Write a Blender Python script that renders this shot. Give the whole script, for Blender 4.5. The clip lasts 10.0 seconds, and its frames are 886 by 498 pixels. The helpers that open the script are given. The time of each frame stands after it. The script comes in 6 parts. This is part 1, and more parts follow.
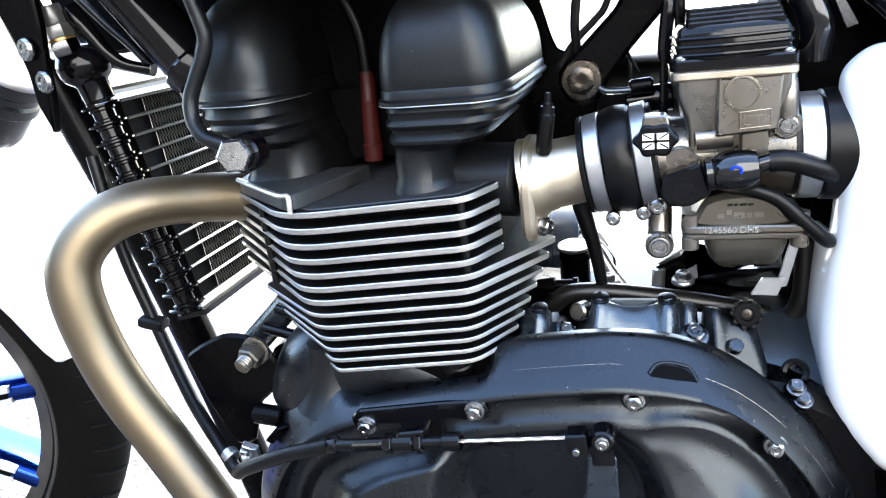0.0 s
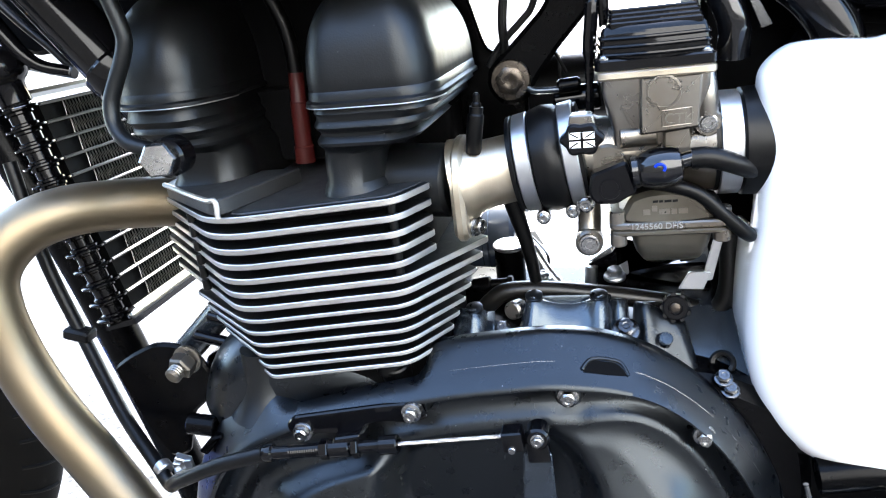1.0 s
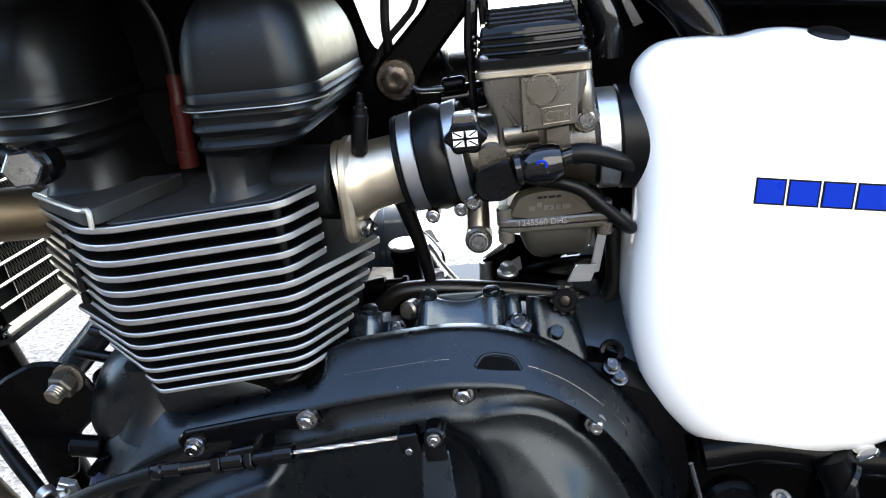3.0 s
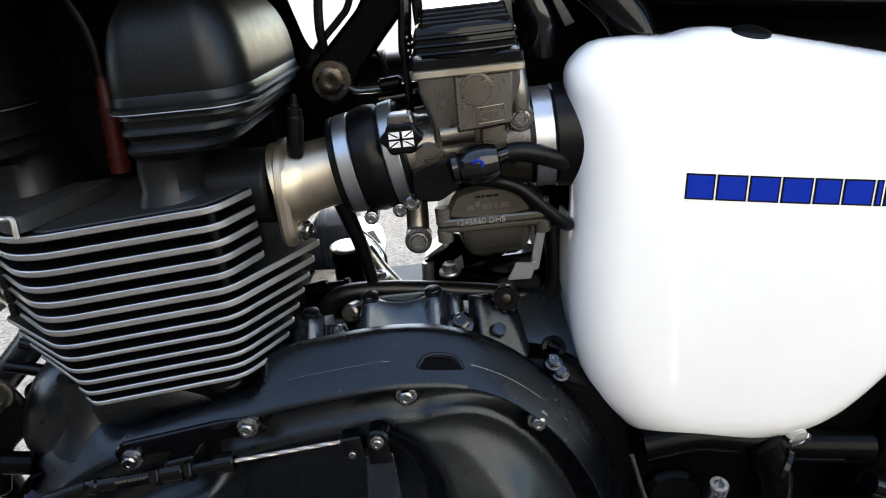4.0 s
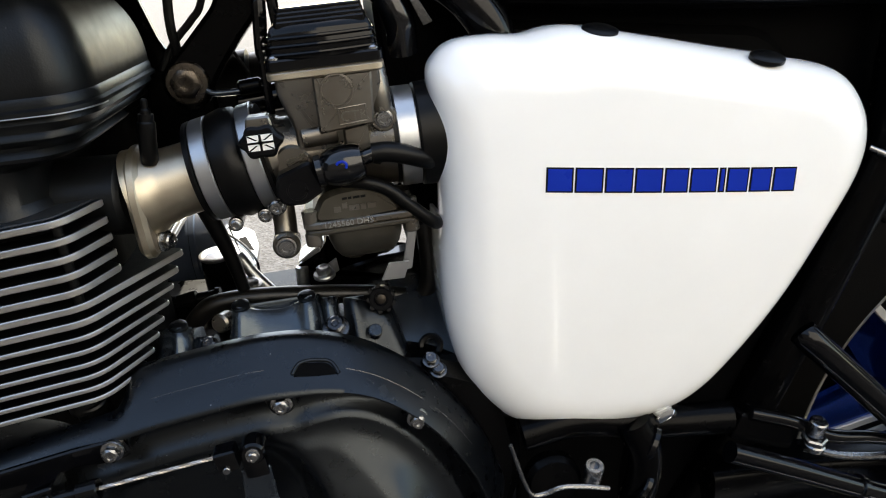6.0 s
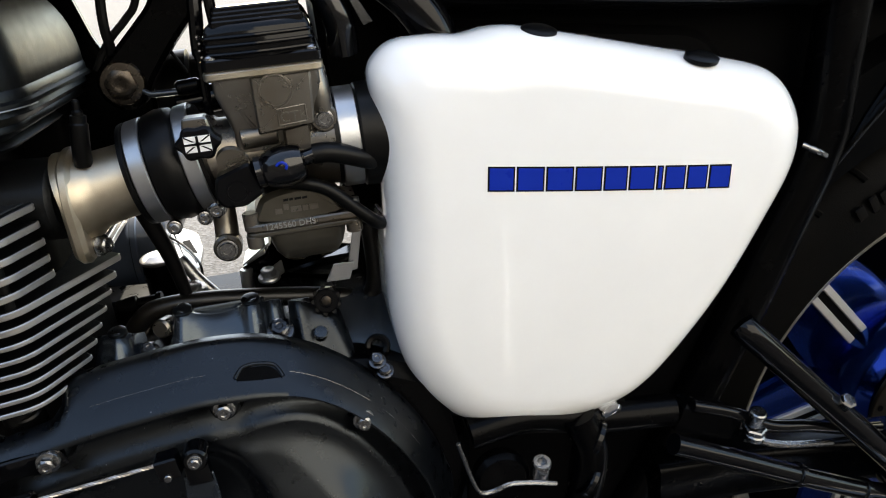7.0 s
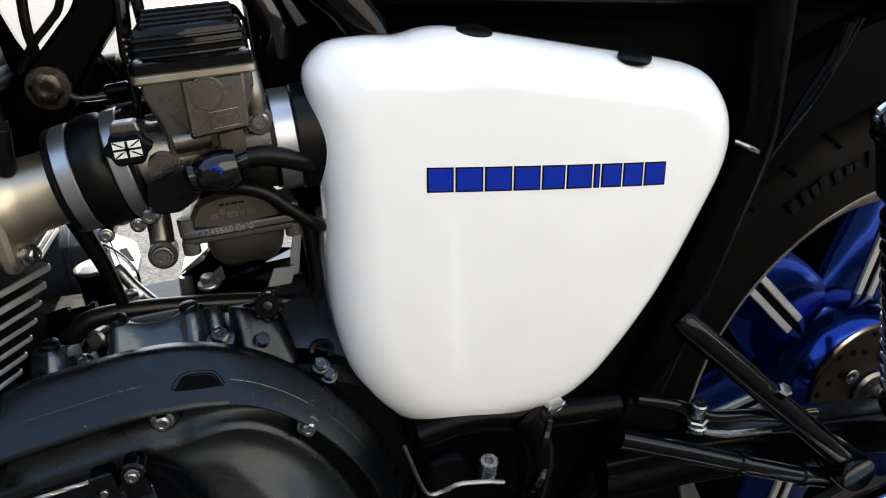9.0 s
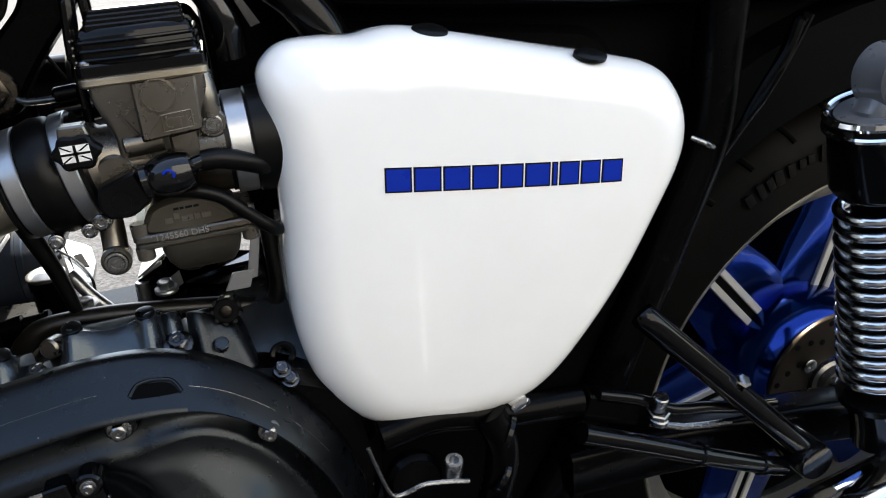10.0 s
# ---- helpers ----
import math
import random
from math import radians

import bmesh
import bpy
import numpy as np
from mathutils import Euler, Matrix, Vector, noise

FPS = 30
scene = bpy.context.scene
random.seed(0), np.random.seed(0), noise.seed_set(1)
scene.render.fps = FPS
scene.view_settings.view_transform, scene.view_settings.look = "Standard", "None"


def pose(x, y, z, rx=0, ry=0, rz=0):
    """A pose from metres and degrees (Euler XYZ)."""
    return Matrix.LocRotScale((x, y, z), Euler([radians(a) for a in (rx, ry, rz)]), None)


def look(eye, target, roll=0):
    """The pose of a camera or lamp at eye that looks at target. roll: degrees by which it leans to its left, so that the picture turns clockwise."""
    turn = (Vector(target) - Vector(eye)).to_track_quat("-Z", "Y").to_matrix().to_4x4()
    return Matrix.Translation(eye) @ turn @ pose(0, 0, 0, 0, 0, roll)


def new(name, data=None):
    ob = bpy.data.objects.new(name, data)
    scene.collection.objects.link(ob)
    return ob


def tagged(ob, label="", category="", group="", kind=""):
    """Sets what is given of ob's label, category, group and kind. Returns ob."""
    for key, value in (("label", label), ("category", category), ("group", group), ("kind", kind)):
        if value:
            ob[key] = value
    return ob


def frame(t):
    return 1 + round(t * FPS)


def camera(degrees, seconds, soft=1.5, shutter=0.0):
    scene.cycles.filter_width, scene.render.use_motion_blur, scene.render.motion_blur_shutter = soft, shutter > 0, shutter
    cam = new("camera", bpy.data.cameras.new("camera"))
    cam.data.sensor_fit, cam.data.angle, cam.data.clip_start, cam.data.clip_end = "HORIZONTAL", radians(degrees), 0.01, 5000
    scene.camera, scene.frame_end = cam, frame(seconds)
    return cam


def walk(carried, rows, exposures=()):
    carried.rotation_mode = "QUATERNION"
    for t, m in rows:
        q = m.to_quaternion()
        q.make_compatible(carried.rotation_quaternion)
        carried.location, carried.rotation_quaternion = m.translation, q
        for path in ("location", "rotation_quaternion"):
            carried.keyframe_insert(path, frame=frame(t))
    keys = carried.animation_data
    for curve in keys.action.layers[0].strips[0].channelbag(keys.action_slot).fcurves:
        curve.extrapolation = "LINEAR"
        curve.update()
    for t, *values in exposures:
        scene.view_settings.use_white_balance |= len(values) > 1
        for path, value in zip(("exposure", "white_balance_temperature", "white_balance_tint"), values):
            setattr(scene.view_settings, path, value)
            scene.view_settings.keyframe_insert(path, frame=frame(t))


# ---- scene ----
cam = camera(62.0, 10.0, soft=1.1)
PATH = [
    (0, (0.018, -0.027, 0.799), (-0.554, 1.781, 0.163), -6.7),
    (0.5, (0.022, -0.025, 0.799), (-0.475, 1.802, 0.155), -6.6),
    (1, (0.026, -0.023, 0.798), (-0.406, 1.818, 0.147), -6.6),
    (1.5, (0.029, -0.022, 0.798), (-0.348, 1.828, 0.140), -6.6),
    (2, (0.033, -0.021, 0.798), (-0.281, 1.839, 0.132), -6.6),
    (2.5, (0.036, -0.019, 0.798), (-0.222, 1.845, 0.123), -6.5),
    (4, (0.047, -0.017, 0.797), (-0.024, 1.857, 0.100), -6.4),
    (4.5, (0.050, -0.016, 0.797), (0.045, 1.856, 0.093), -6.4),
    (5, (0.053, -0.016, 0.796), (0.113, 1.852, 0.085), -6.3),
    (5.5, (0.057, -0.015, 0.796), (0.197, 1.845, 0.075), -6.3),
    (7, (0.070, -0.017, 0.795), (0.394, 1.813, 0.054), -5.7),
    (7.5, (0.073, -0.017, 0.795), (0.436, 1.803, 0.049), -5.7),
    (8, (0.074, -0.017, 0.795), (0.461, 1.798, 0.048), -5.7),
    (8.5, (0.075, -0.017, 0.795), (0.485, 1.792, 0.047), -5.6),
    (9, (0.078, -0.018, 0.794), (0.522, 1.783, 0.045), -5.6),
    (9.5, (0.081, -0.017, 0.795), (0.563, 1.770, 0.036), -5.8),
    (10, (0.084, -0.018, 0.794), (0.606, 1.756, 0.033), -5.7),
]
EXPOSURES = [(t, stops, kelvin, 9) for t, stops, kelvin in ((0.0, 4.48, 6900), (2.5, 4.13, 7000), (2.7, 3.97, 7050), (3.8, 3.0, 7600), (4.5, 2.74, 8100), (5.5, 2.68, 8300), (7.0, 2.59, 8350), (8.5, 2.57, 8250), (10.0, 2.57, 7850))]
walk(cam, [(t, look(eye, target, roll)) for t, eye, target, roll in PATH], EXPOSURES)

# ---- light ----
SUN_FROM = Vector((0.02, 0.60, 0.80)).normalized()
world = bpy.data.worlds.new("sky")
world.use_nodes = True
scene.world = world
wn = world.node_tree.nodes
sky = wn.new("ShaderNodeTexSky")
sky.sky_type, sky.sun_disc = "NISHITA", False
sky.sun_elevation = math.asin(SUN_FROM.z)
sky.sun_rotation = math.atan2(SUN_FROM.x, SUN_FROM.y)
sky.dust_density, sky.air_density, sky.ozone_density = 1.0, 1.0, 2.0
world.node_tree.links.new(sky.outputs[0], wn["Background"].inputs[0])
wn["Background"].inputs[1].default_value = 0.14
sun_data = bpy.data.lights.new("sun", "SUN")   # bright sun from the far side of the bike
sun_data.energy, sun_data.angle, sun_data.color = 2.6, radians(0.6), (1.0, 0.975, 0.94)
sun = new("sun", sun_data)
sun.matrix_world = look(SUN_FROM * 20, (0, 0, 0))


# ---- materials ----
def material(name, colour, rough=0.5, metal=0.0, coat=0.0, grain=0.0, grain_size=900.0, vary=0.12, vary_size=22.0,
             colour2=None, rough_vary=0.08, specular=0.5, tint=None, specks=0.0):
    m = bpy.data.materials.new(name)
    m.use_nodes = True
    n, l = m.node_tree.nodes, m.node_tree.links
    b = n["Principled BSDF"]
    b.inputs["Metallic"].default_value = metal
    b.inputs["Coat Weight"].default_value = coat
    b.inputs["Coat Roughness"].default_value = 0.03
    b.inputs["Specular IOR Level"].default_value = specular
    if tint:
        b.inputs["Specular Tint"].default_value = (*tint, 1)
    co = n.new("ShaderNodeTexCoord")
    big = n.new("ShaderNodeTexNoise")
    big.inputs["Scale"].default_value, big.inputs["Detail"].default_value = vary_size, 6
    l.new(co.outputs["Object"], big.inputs["Vector"])
    ramp = n.new("ShaderNodeMix")
    ramp.data_type = "RGBA"
    c2 = colour2 or tuple(c * (1 - 2 * vary) for c in colour)
    ramp.inputs[6].default_value, ramp.inputs[7].default_value = (*colour, 1), (*c2, 1)
    mr = n.new("ShaderNodeMapRange")
    mr.inputs[1].default_value, mr.inputs[2].default_value = 0.35, 0.7
    l.new(big.outputs[0], mr.inputs[0])
    l.new(mr.outputs[0], ramp.inputs[0])
    l.new(ramp.outputs[2], b.inputs["Base Color"])
    if specks:   # sparse pale dust specks
        cell = n.new("ShaderNodeTexVoronoi")
        cell.inputs["Scale"].default_value = 85
        l.new(co.outputs["Object"], cell.inputs["Vector"])
        near = n.new("ShaderNodeMath")
        near.operation = "LESS_THAN"
        near.inputs[1].default_value = specks
        l.new(cell.outputs["Distance"], near.inputs[0])
        some = n.new("ShaderNodeSeparateColor")
        l.new(cell.outputs["Color"], some.inputs[0])
        few = n.new("ShaderNodeMath")
        few.operation = "GREATER_THAN"
        few.inputs[1].default_value = 0.55
        l.new(some.outputs[0], few.inputs[0])
        both = n.new("ShaderNodeMath")
        both.operation = "MULTIPLY"
        l.new(near.outputs[0], both.inputs[0])
        l.new(few.outputs[0], both.inputs[1])
        dust = n.new("ShaderNodeMix")
        dust.data_type = "RGBA"
        dust.inputs[7].default_value = (0.16, 0.16, 0.165, 1)
        l.new(both.outputs[0], dust.inputs[0])
        l.new(ramp.outputs[2], dust.inputs[6])
        l.new(dust.outputs[2], b.inputs["Base Color"])
    rr = n.new("ShaderNodeMapRange")
    rr.inputs[3].default_value, rr.inputs[4].default_value = max(0.02, rough - rough_vary), rough + rough_vary
    mid = n.new("ShaderNodeTexNoise")
    mid.inputs["Scale"].default_value, mid.inputs["Detail"].default_value = vary_size * 5, 5
    l.new(co.outputs["Object"], mid.inputs["Vector"])
    l.new(mid.outputs[0], rr.inputs[0])
    l.new(rr.outputs[0], b.inputs["Roughness"])
    if grain:
        fine = n.new("ShaderNodeTexNoise")
        fine.inputs["Scale"].default_value, fine.inputs["Detail"].default_value = grain_size, 3
        l.new(co.outputs["Object"], fine.inputs["Vector"])
        bump = n.new("ShaderNodeBump")
        bump.inputs["Strength"].default_value, bump.inputs["Distance"].default_value = grain, 0.0006
        l.new(fine.outputs[0], bump.inputs["Height"])
        l.new(bump.outputs[0], b.inputs["Normal"])
    return m


SATIN = material("satin_black_paint", (0.0024, 0.0025, 0.0027), 0.41, grain=0.18, vary=0.2, specular=0.27, tint=(0.90, 0.96, 1.0), specks=0.022)
CASE = material("crankcase_black_paint", (0.0015, 0.0018, 0.0024), 0.29, grain=0.10, vary=0.2, specular=0.36, tint=(0.84, 0.93, 1.0), specks=0.035)
HEAD = material("dusty_head_paint", (0.016, 0.0164, 0.017), 0.50, grain=0.15, vary=0.25, specular=0.40, tint=(0.90, 0.96, 1.0))
# lighter, bluer copy of the case paint: skylight put into its colour
DECK = material("skylit_crankcase_paint", (0.0125, 0.0155, 0.0205), 0.25, grain=0.12, vary=0.3, specular=0.75, tint=(0.76, 0.90, 1.0))
GLOSS = material("gloss_black_paint", (0.0020, 0.0020, 0.0024), 0.11, vary=0.1, rough_vary=0.04, specular=0.19)
HOSE = material("smooth_black_hose", (0.0050, 0.0044, 0.0038), 0.33, vary=0.2, specular=0.34)
RUBBER = material("black_rubber", (0.0020, 0.0020, 0.0021), 0.36, grain=0.1, vary=0.25, specular=0.15)
SHINY_RUBBER = material("shiny_black_rubber", (0.0025, 0.0025, 0.003), 0.12, specular=0.45)
FINEDGE = material("machined_fin_edge", (0.42, 0.405, 0.38), 0.36, metal=0.85, grain=0.25, grain_size=1400, vary=0.12)
ALLOY = material("cast_alloy", (0.185, 0.174, 0.156), 0.29, metal=0.9, grain=0.10, grain_size=1300, colour2=(0.115, 0.098, 0.078))
MANIFOLD = material("warm_cast_alloy", (0.44, 0.39, 0.31), 0.36, metal=0.9, grain=0.20, grain_size=1500, colour2=(0.23, 0.185, 0.125))
# darker copy of the cast alloy: the float bowl's shade put into colour
SHADED_ALLOY = material("shaded_alloy", (0.105, 0.098, 0.082), 0.36, metal=0.85, grain=0.12, grain_size=1300, colour2=(0.060, 0.052, 0.040))
ZINC = material("zinc_plate", (0.42, 0.43, 0.44), 0.34, metal=0.95, grain=0.1, vary=0.1)
STEEL = material("bolt_steel", (0.30, 0.30, 0.30), 0.26, metal=1.0, grain=0.15, vary=0.2)
CHROME = material("chrome", (0.80, 0.80, 0.80), 0.07, metal=1.0, vary=0.03, rough_vary=0.02)
BRONZE = material("heat_tinted_steel", (0.150, 0.114, 0.070), 0.43, metal=0.95, grain=0.10, colour2=(0.125, 0.104, 0.076), vary_size=9)
WHITE = material("white_paint", (0.84, 0.84, 0.825), 0.16, coat=0.8, vary=0.015, rough_vary=0.03)
BLUE = material("blue_paint", (0.0010, 0.026, 0.19), 0.15, metal=0.95, coat=0.2, vary=0.1, rough_vary=0.04)
DECAL = material("blue_decal", (0.001, 0.022, 0.29), 0.30, vary=0.04, specular=0.1)
DECAL_EDGE = material("black_decal_edge", (0.003, 0.003, 0.0035), 0.45, specular=0.1)
DECAL_WHITE = material("white_print", (0.78, 0.78, 0.76), 0.40, vary=0.05)
RED = material("red_plug_cap", (0.040, 0.005, 0.004), 0.45, vary=0.15, specular=0.2)
TYRE = material("tyre_rubber", (0.0027, 0.0023, 0.0019), 0.55, grain=0.3, vary=0.25, specular=0.05)
TREAD = material("groove_shade_rubber", (0.0008, 0.0008, 0.0008), 0.8, specular=0.05)
DISC = material("brake_disc_steel", (0.040, 0.032, 0.023), 0.34, metal=0.9, vary=0.2)
DEEP = material("deep_black_paint", (0.0011, 0.0011, 0.0013), 0.25, vary=0.2, specular=0.06)
FORK = material("dark_fork_paint", (0.0040, 0.0050, 0.0075), 0.30, vary=0.15, specular=0.35)
COOLER = material("dark_cooler_metal", (0.16, 0.16, 0.155), 0.35, metal=0.7, vary=0.1)
RIMPAINT = material("dull_rim_paint", (0.26, 0.235, 0.19), 0.32, metal=0.6, vary=0.15)
DARKRIM = material("dark_rim_metal", (0.055, 0.050, 0.042), 0.36, metal=0.6, vary=0.2)
RIB = material("bare_rib_metal", (0.50, 0.49, 0.46), 0.45, metal=0.35, vary=0.08)
TYREMARK = material("tyre_wall_rubber", (0.0048, 0.0040, 0.0033), 0.5, grain=0.2, specular=0.07)
DARKSTEEL = material("dark_bolt_steel", (0.11, 0.112, 0.116), 0.22, metal=1.0, grain=0.15, vary=0.25)
STAINED = material("stained_bolt_steel", (0.085, 0.072, 0.060), 0.27, metal=0.95, grain=0.2, vary=0.3)
SPRING = material("plated_spring", (0.62, 0.64, 0.67), 0.16, metal=1.0, vary=0.06, rough_vary=0.04)
PLASTIC = material("black_plastic", (0.0025, 0.0025, 0.003), 0.30, vary=0.1, specular=0.11)
BRASS = material("brass_washer", (0.55, 0.33, 0.12), 0.35, metal=1.0)
SEATVINYL = material("seat_vinyl", (0.005, 0.005, 0.0055), 0.45, grain=0.4, grain_size=500)
# near-black without gloss: black inner parts, and shade painted in gaps and holes
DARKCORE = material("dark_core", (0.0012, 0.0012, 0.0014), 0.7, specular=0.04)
# the blue-grey base carries the sky's reflection on a black starter
STARTER = material("skylit_starter_paint", (0.055, 0.072, 0.105), 0.22, grain=0.08, vary=0.2, specular=0.6)
EYE = material("grey_cast_eye", (0.16, 0.16, 0.165), 0.30, metal=0.35, grain=0.2, vary=0.2)
DARK = material("dark_render", (0.05, 0.049, 0.048), 0.8, grain=0.4, grain_size=60, vary=0.25, vary_size=1.5)
PALE = material("pale_render", (0.80, 0.78, 0.74), 0.8, grain=0.4, grain_size=60, vary=0.06, vary_size=1.5)
ROAD = material("dark_asphalt", (0.020, 0.020, 0.021), 0.85, grain=0.5, grain_size=120, vary=0.2, vary_size=2.0)
CABLE = material("braided_wire", (0.52, 0.47, 0.43), 0.32, metal=0.85, grain=0.2, grain_size=1500)


def asphalt():
    m = material("asphalt", (0.034, 0.0354, 0.038), 0.85, grain=0.0, colour2=(0.024, 0.025, 0.0275), vary_size=1.3)
    n, l = m.node_tree.nodes, m.node_tree.links
    b = n["Principled BSDF"]
    co = n.new("ShaderNodeTexCoord")
    v = n.new("ShaderNodeTexVoronoi")
    v.inputs["Scale"].default_value = 110
    l.new(co.outputs["Object"], v.inputs["Vector"])
    mix = n.new("ShaderNodeMix")
    mix.data_type, mix.blend_type = "RGBA", "MULTIPLY"
    mix.inputs[0].default_value = 0.9
    old = b.inputs["Base Color"].links[0].from_socket
    hsv = n.new("ShaderNodeSeparateColor")
    l.new(v.outputs["Color"], hsv.inputs[0])
    mr = n.new("ShaderNodeMapRange")
    mr.inputs[3].default_value, mr.inputs[4].default_value = 0.10, 1.9
    mr.clamp = False
    l.new(hsv.outputs[0], mr.inputs[0])
    l.new(old, mix.inputs[6])
    l.new(mr.outputs[0], mix.inputs[7])
    l.new(mix.outputs[2], b.inputs["Base Color"])
    bump = n.new("ShaderNodeBump")
    bump.inputs["Strength"].default_value, bump.inputs["Distance"].default_value = 0.8, 0.003
    l.new(v.outputs["Distance"], bump.inputs["Height"])
    l.new(bump.outputs[0], b.inputs["Normal"])
    return m


ASPHALT = asphalt()

# ---- mesh helpers ----
LIFT = 0.10                      # height of the bike's datum above the ground
BASE = Vector((0.0, 0.54, 0.0))  # where the bike stands
TO_LOCAL = Vector((0, 0, LIFT)) - BASE


def tidy(bm, sharp=0.6):
    bmesh.ops.recalc_face_normals(bm, faces=bm.faces)
    for f in bm.faces:
        f.smooth = True
    for e in bm.edges:
        if len(e.link_faces) == 2 and e.calc_face_angle(0) > sharp:
            e.smooth = False


def part(name, bm, mat, parent, label="", sharp=0.6, local=False):
    """One mesh object of bm under parent. Coordinates are the bike's own."""
    if not local:
        bmesh.ops.translate(bm, verts=bm.verts, vec=TO_LOCAL)
    tidy(bm, sharp)
    me = bpy.data.meshes.new(name)
    bm.to_mesh(me)
    bm.free()
    for m in (mat if isinstance(mat, (list, tuple)) else [mat]):
        me.materials.append(m)
    ob = new(name, me)
    ob.parent = parent
    if label:
        ob["label"] = label
    return ob


def repeat(name, mesh, m, parent, label=""):
    """A further object on a shared mesh, at pose m of the bike's coordinates."""
    ob = new(name, mesh)
    ob.parent = parent
    ob.matrix_basis = Matrix.Translation(TO_LOCAL) @ m
    if label:
        ob["label"] = label
    return ob


def loft(bm, rings, cap=True, closed=True, mat=0, wrap=False):
    vs = [[bm.verts.new(p) for p in r] for r in rings]
    n = len(vs[0])
    pairs = list(zip(vs, vs[1:])) + ([(vs[-1], vs[0])] if wrap else [])
    for a, b in pairs:
        for i in range(n if closed else n - 1):
            j = (i + 1) % n
            bm.faces.new((a[i], a[j], b[j], b[i])).material_index = mat
    if cap and closed and not wrap:
        bm.faces.new(vs[0]).material_index = mat
        bm.faces.new(vs[-1]).material_index = mat
    return vs


def basis(d):
    d = Vector(d).normalized()
    u = d.cross(Vector((0, 0, 1)) if abs(d.z) < 0.9 else Vector((1, 0, 0))).normalized()
    return d, u, d.cross(u)


def lathe(bm, p, d, profile, seg=32, mat=0, cap=True):
    """A turned shape from p along d: profile of (distance, radius)."""
    p = Vector(p)
    d, u, v = basis(d)
    rings = [[p + d * s + (u * math.cos(a) + v * math.sin(a)) * r
              for a in (2 * math.pi * k / seg for k in range(seg))] for s, r in profile]
    loft(bm, rings, cap, mat=mat)


def rod(bm, a, b, r, r2=None, seg=24, bevel=0.0, mat=0):
    a, b = Vector(a), Vector(b)
    r2 = r if r2 is None else r2
    n = (b - a).length
    c = bevel or min(r, r2, n) * 0.12
    lathe(bm, a, b - a, [(0, r - c), (c, r), (n - c, r2), (n, r2 - c)], seg, mat)


def spline(pts, steps=8):
    """Points of a Catmull-Rom curve through pts."""
    p = [Vector(q) for q in pts]
    if len(p) < 3:
        return p
    q = [2 * p[0] - p[1]] + p + [2 * p[-1] - p[-2]]
    out = []
    for i in range(1, len(q) - 2):
        a, b, c, d = q[i - 1:i + 3]
        for k in range(steps):
            t = k / steps
            out.append(0.5 * (2 * b + (c - a) * t + (2 * a - 5 * b + 4 * c - d) * t * t + (3 * b - a - 3 * c + d) * t ** 3))
    return out + [p[-1]]


def tube(bm, pts, r, seg=16, steps=8, mat=0):
    """A pipe along a smooth curve; r is a radius or a function of the share of the way."""
    c = spline(pts, steps)
    up, rings = None, []
    for i, q in enumerate(c):
        d = (c[min(i + 1, len(c) - 1)] - c[max(i - 1, 0)]).normalized()
        if up is None:
            up = basis(d)[1]
        up = (up - d * up.dot(d)).normalized()
        w = d.cross(up)
        rad = r(i / (len(c) - 1)) if callable(r) else r
        rings.append([q + (up * math.cos(a) + w * math.sin(a)) * rad for a in (2 * math.pi * k / seg for k in range(seg))])
    loft(bm, rings, mat=mat)


def rounded(poly, r, n=4):
    """A closed outline with its corners rounded; r may be one radius or one for each corner."""
    out, m = [], len(poly)
    for i in range(m):
        b = Vector(poly[i])
        a, c = Vector(poly[i - 1]), Vector(poly[(i + 1) % m])
        ri = r[i] if isinstance(r, (list, tuple)) else r
        ri = min(ri, (a - b).length * 0.48, (c - b).length * 0.48)
        p, q = b + (a - b).normalized() * ri, b + (c - b).normalized() * ri
        for k in range(n + 1):
            t = k / n
            out.append(p * (1 - t) ** 2 + b * 2 * t * (1 - t) + q * t * t)
    return out


def smooth_outline(poly, steps=6):
    """A closed smooth curve through the points of poly (2D)."""
    p = [Vector(q) for q in poly]
    m, out = len(p), []
    for i in range(m):
        a, b, c, d = p[i - 1], p[i], p[(i + 1) % m], p[(i + 2) % m]
        for k in range(steps):
            t = k / steps
            out.append(0.5 * (2 * b + (c - a) * t + (2 * a - 5 * b + 4 * c - d) * t * t + (3 * b - a - 3 * c + d) * t ** 3))
    return out


def inset(poly, d):
    """The outline moved inwards by d."""
    m = len(poly)
    area = sum(poly[i - 1].x * poly[i].y - poly[i].x * poly[i - 1].y for i in range(m))
    s, out = (1 if area > 0 else -1), []
    for i in range(m):
        t = (poly[(i + 1) % m] - poly[i - 1])
        t = t.normalized() if t.length > 1e-9 else Vector((1, 0))
        out.append(poly[i] + Vector((-t.y, t.x)) * s * d)
    return out


PLANES = {"x": lambda p, d: Vector((d, p.x, p.y)), "y": lambda p, d: Vector((p.x, d, p.y)), "z": lambda p, d: Vector((p.x, p.y, d))}


def prism(bm, poly, axis, d0, d1, bevel=0.001, mat=0, edge_mat=None):
    """An outline pushed along an axis from d0 to d1, its rims bevelled."""
    at, p = PLANES[axis], [Vector(q) for q in poly]
    lo = inset(p, bevel)
    s = 1 if d1 > d0 else -1
    rings = [[at(q, d) for q in o] for o, d in ((lo, d0), (p, d0 + s * bevel), (p, d1 - s * bevel), (lo, d1))]
    vs = loft(bm, rings, mat=mat)
    if edge_mat is not None:
        ids = {v for r in vs for v in r}
        for f in {f for v in ids for f in v.link_faces}:
            if len(f.verts) == 4:
                f.material_index = edge_mat


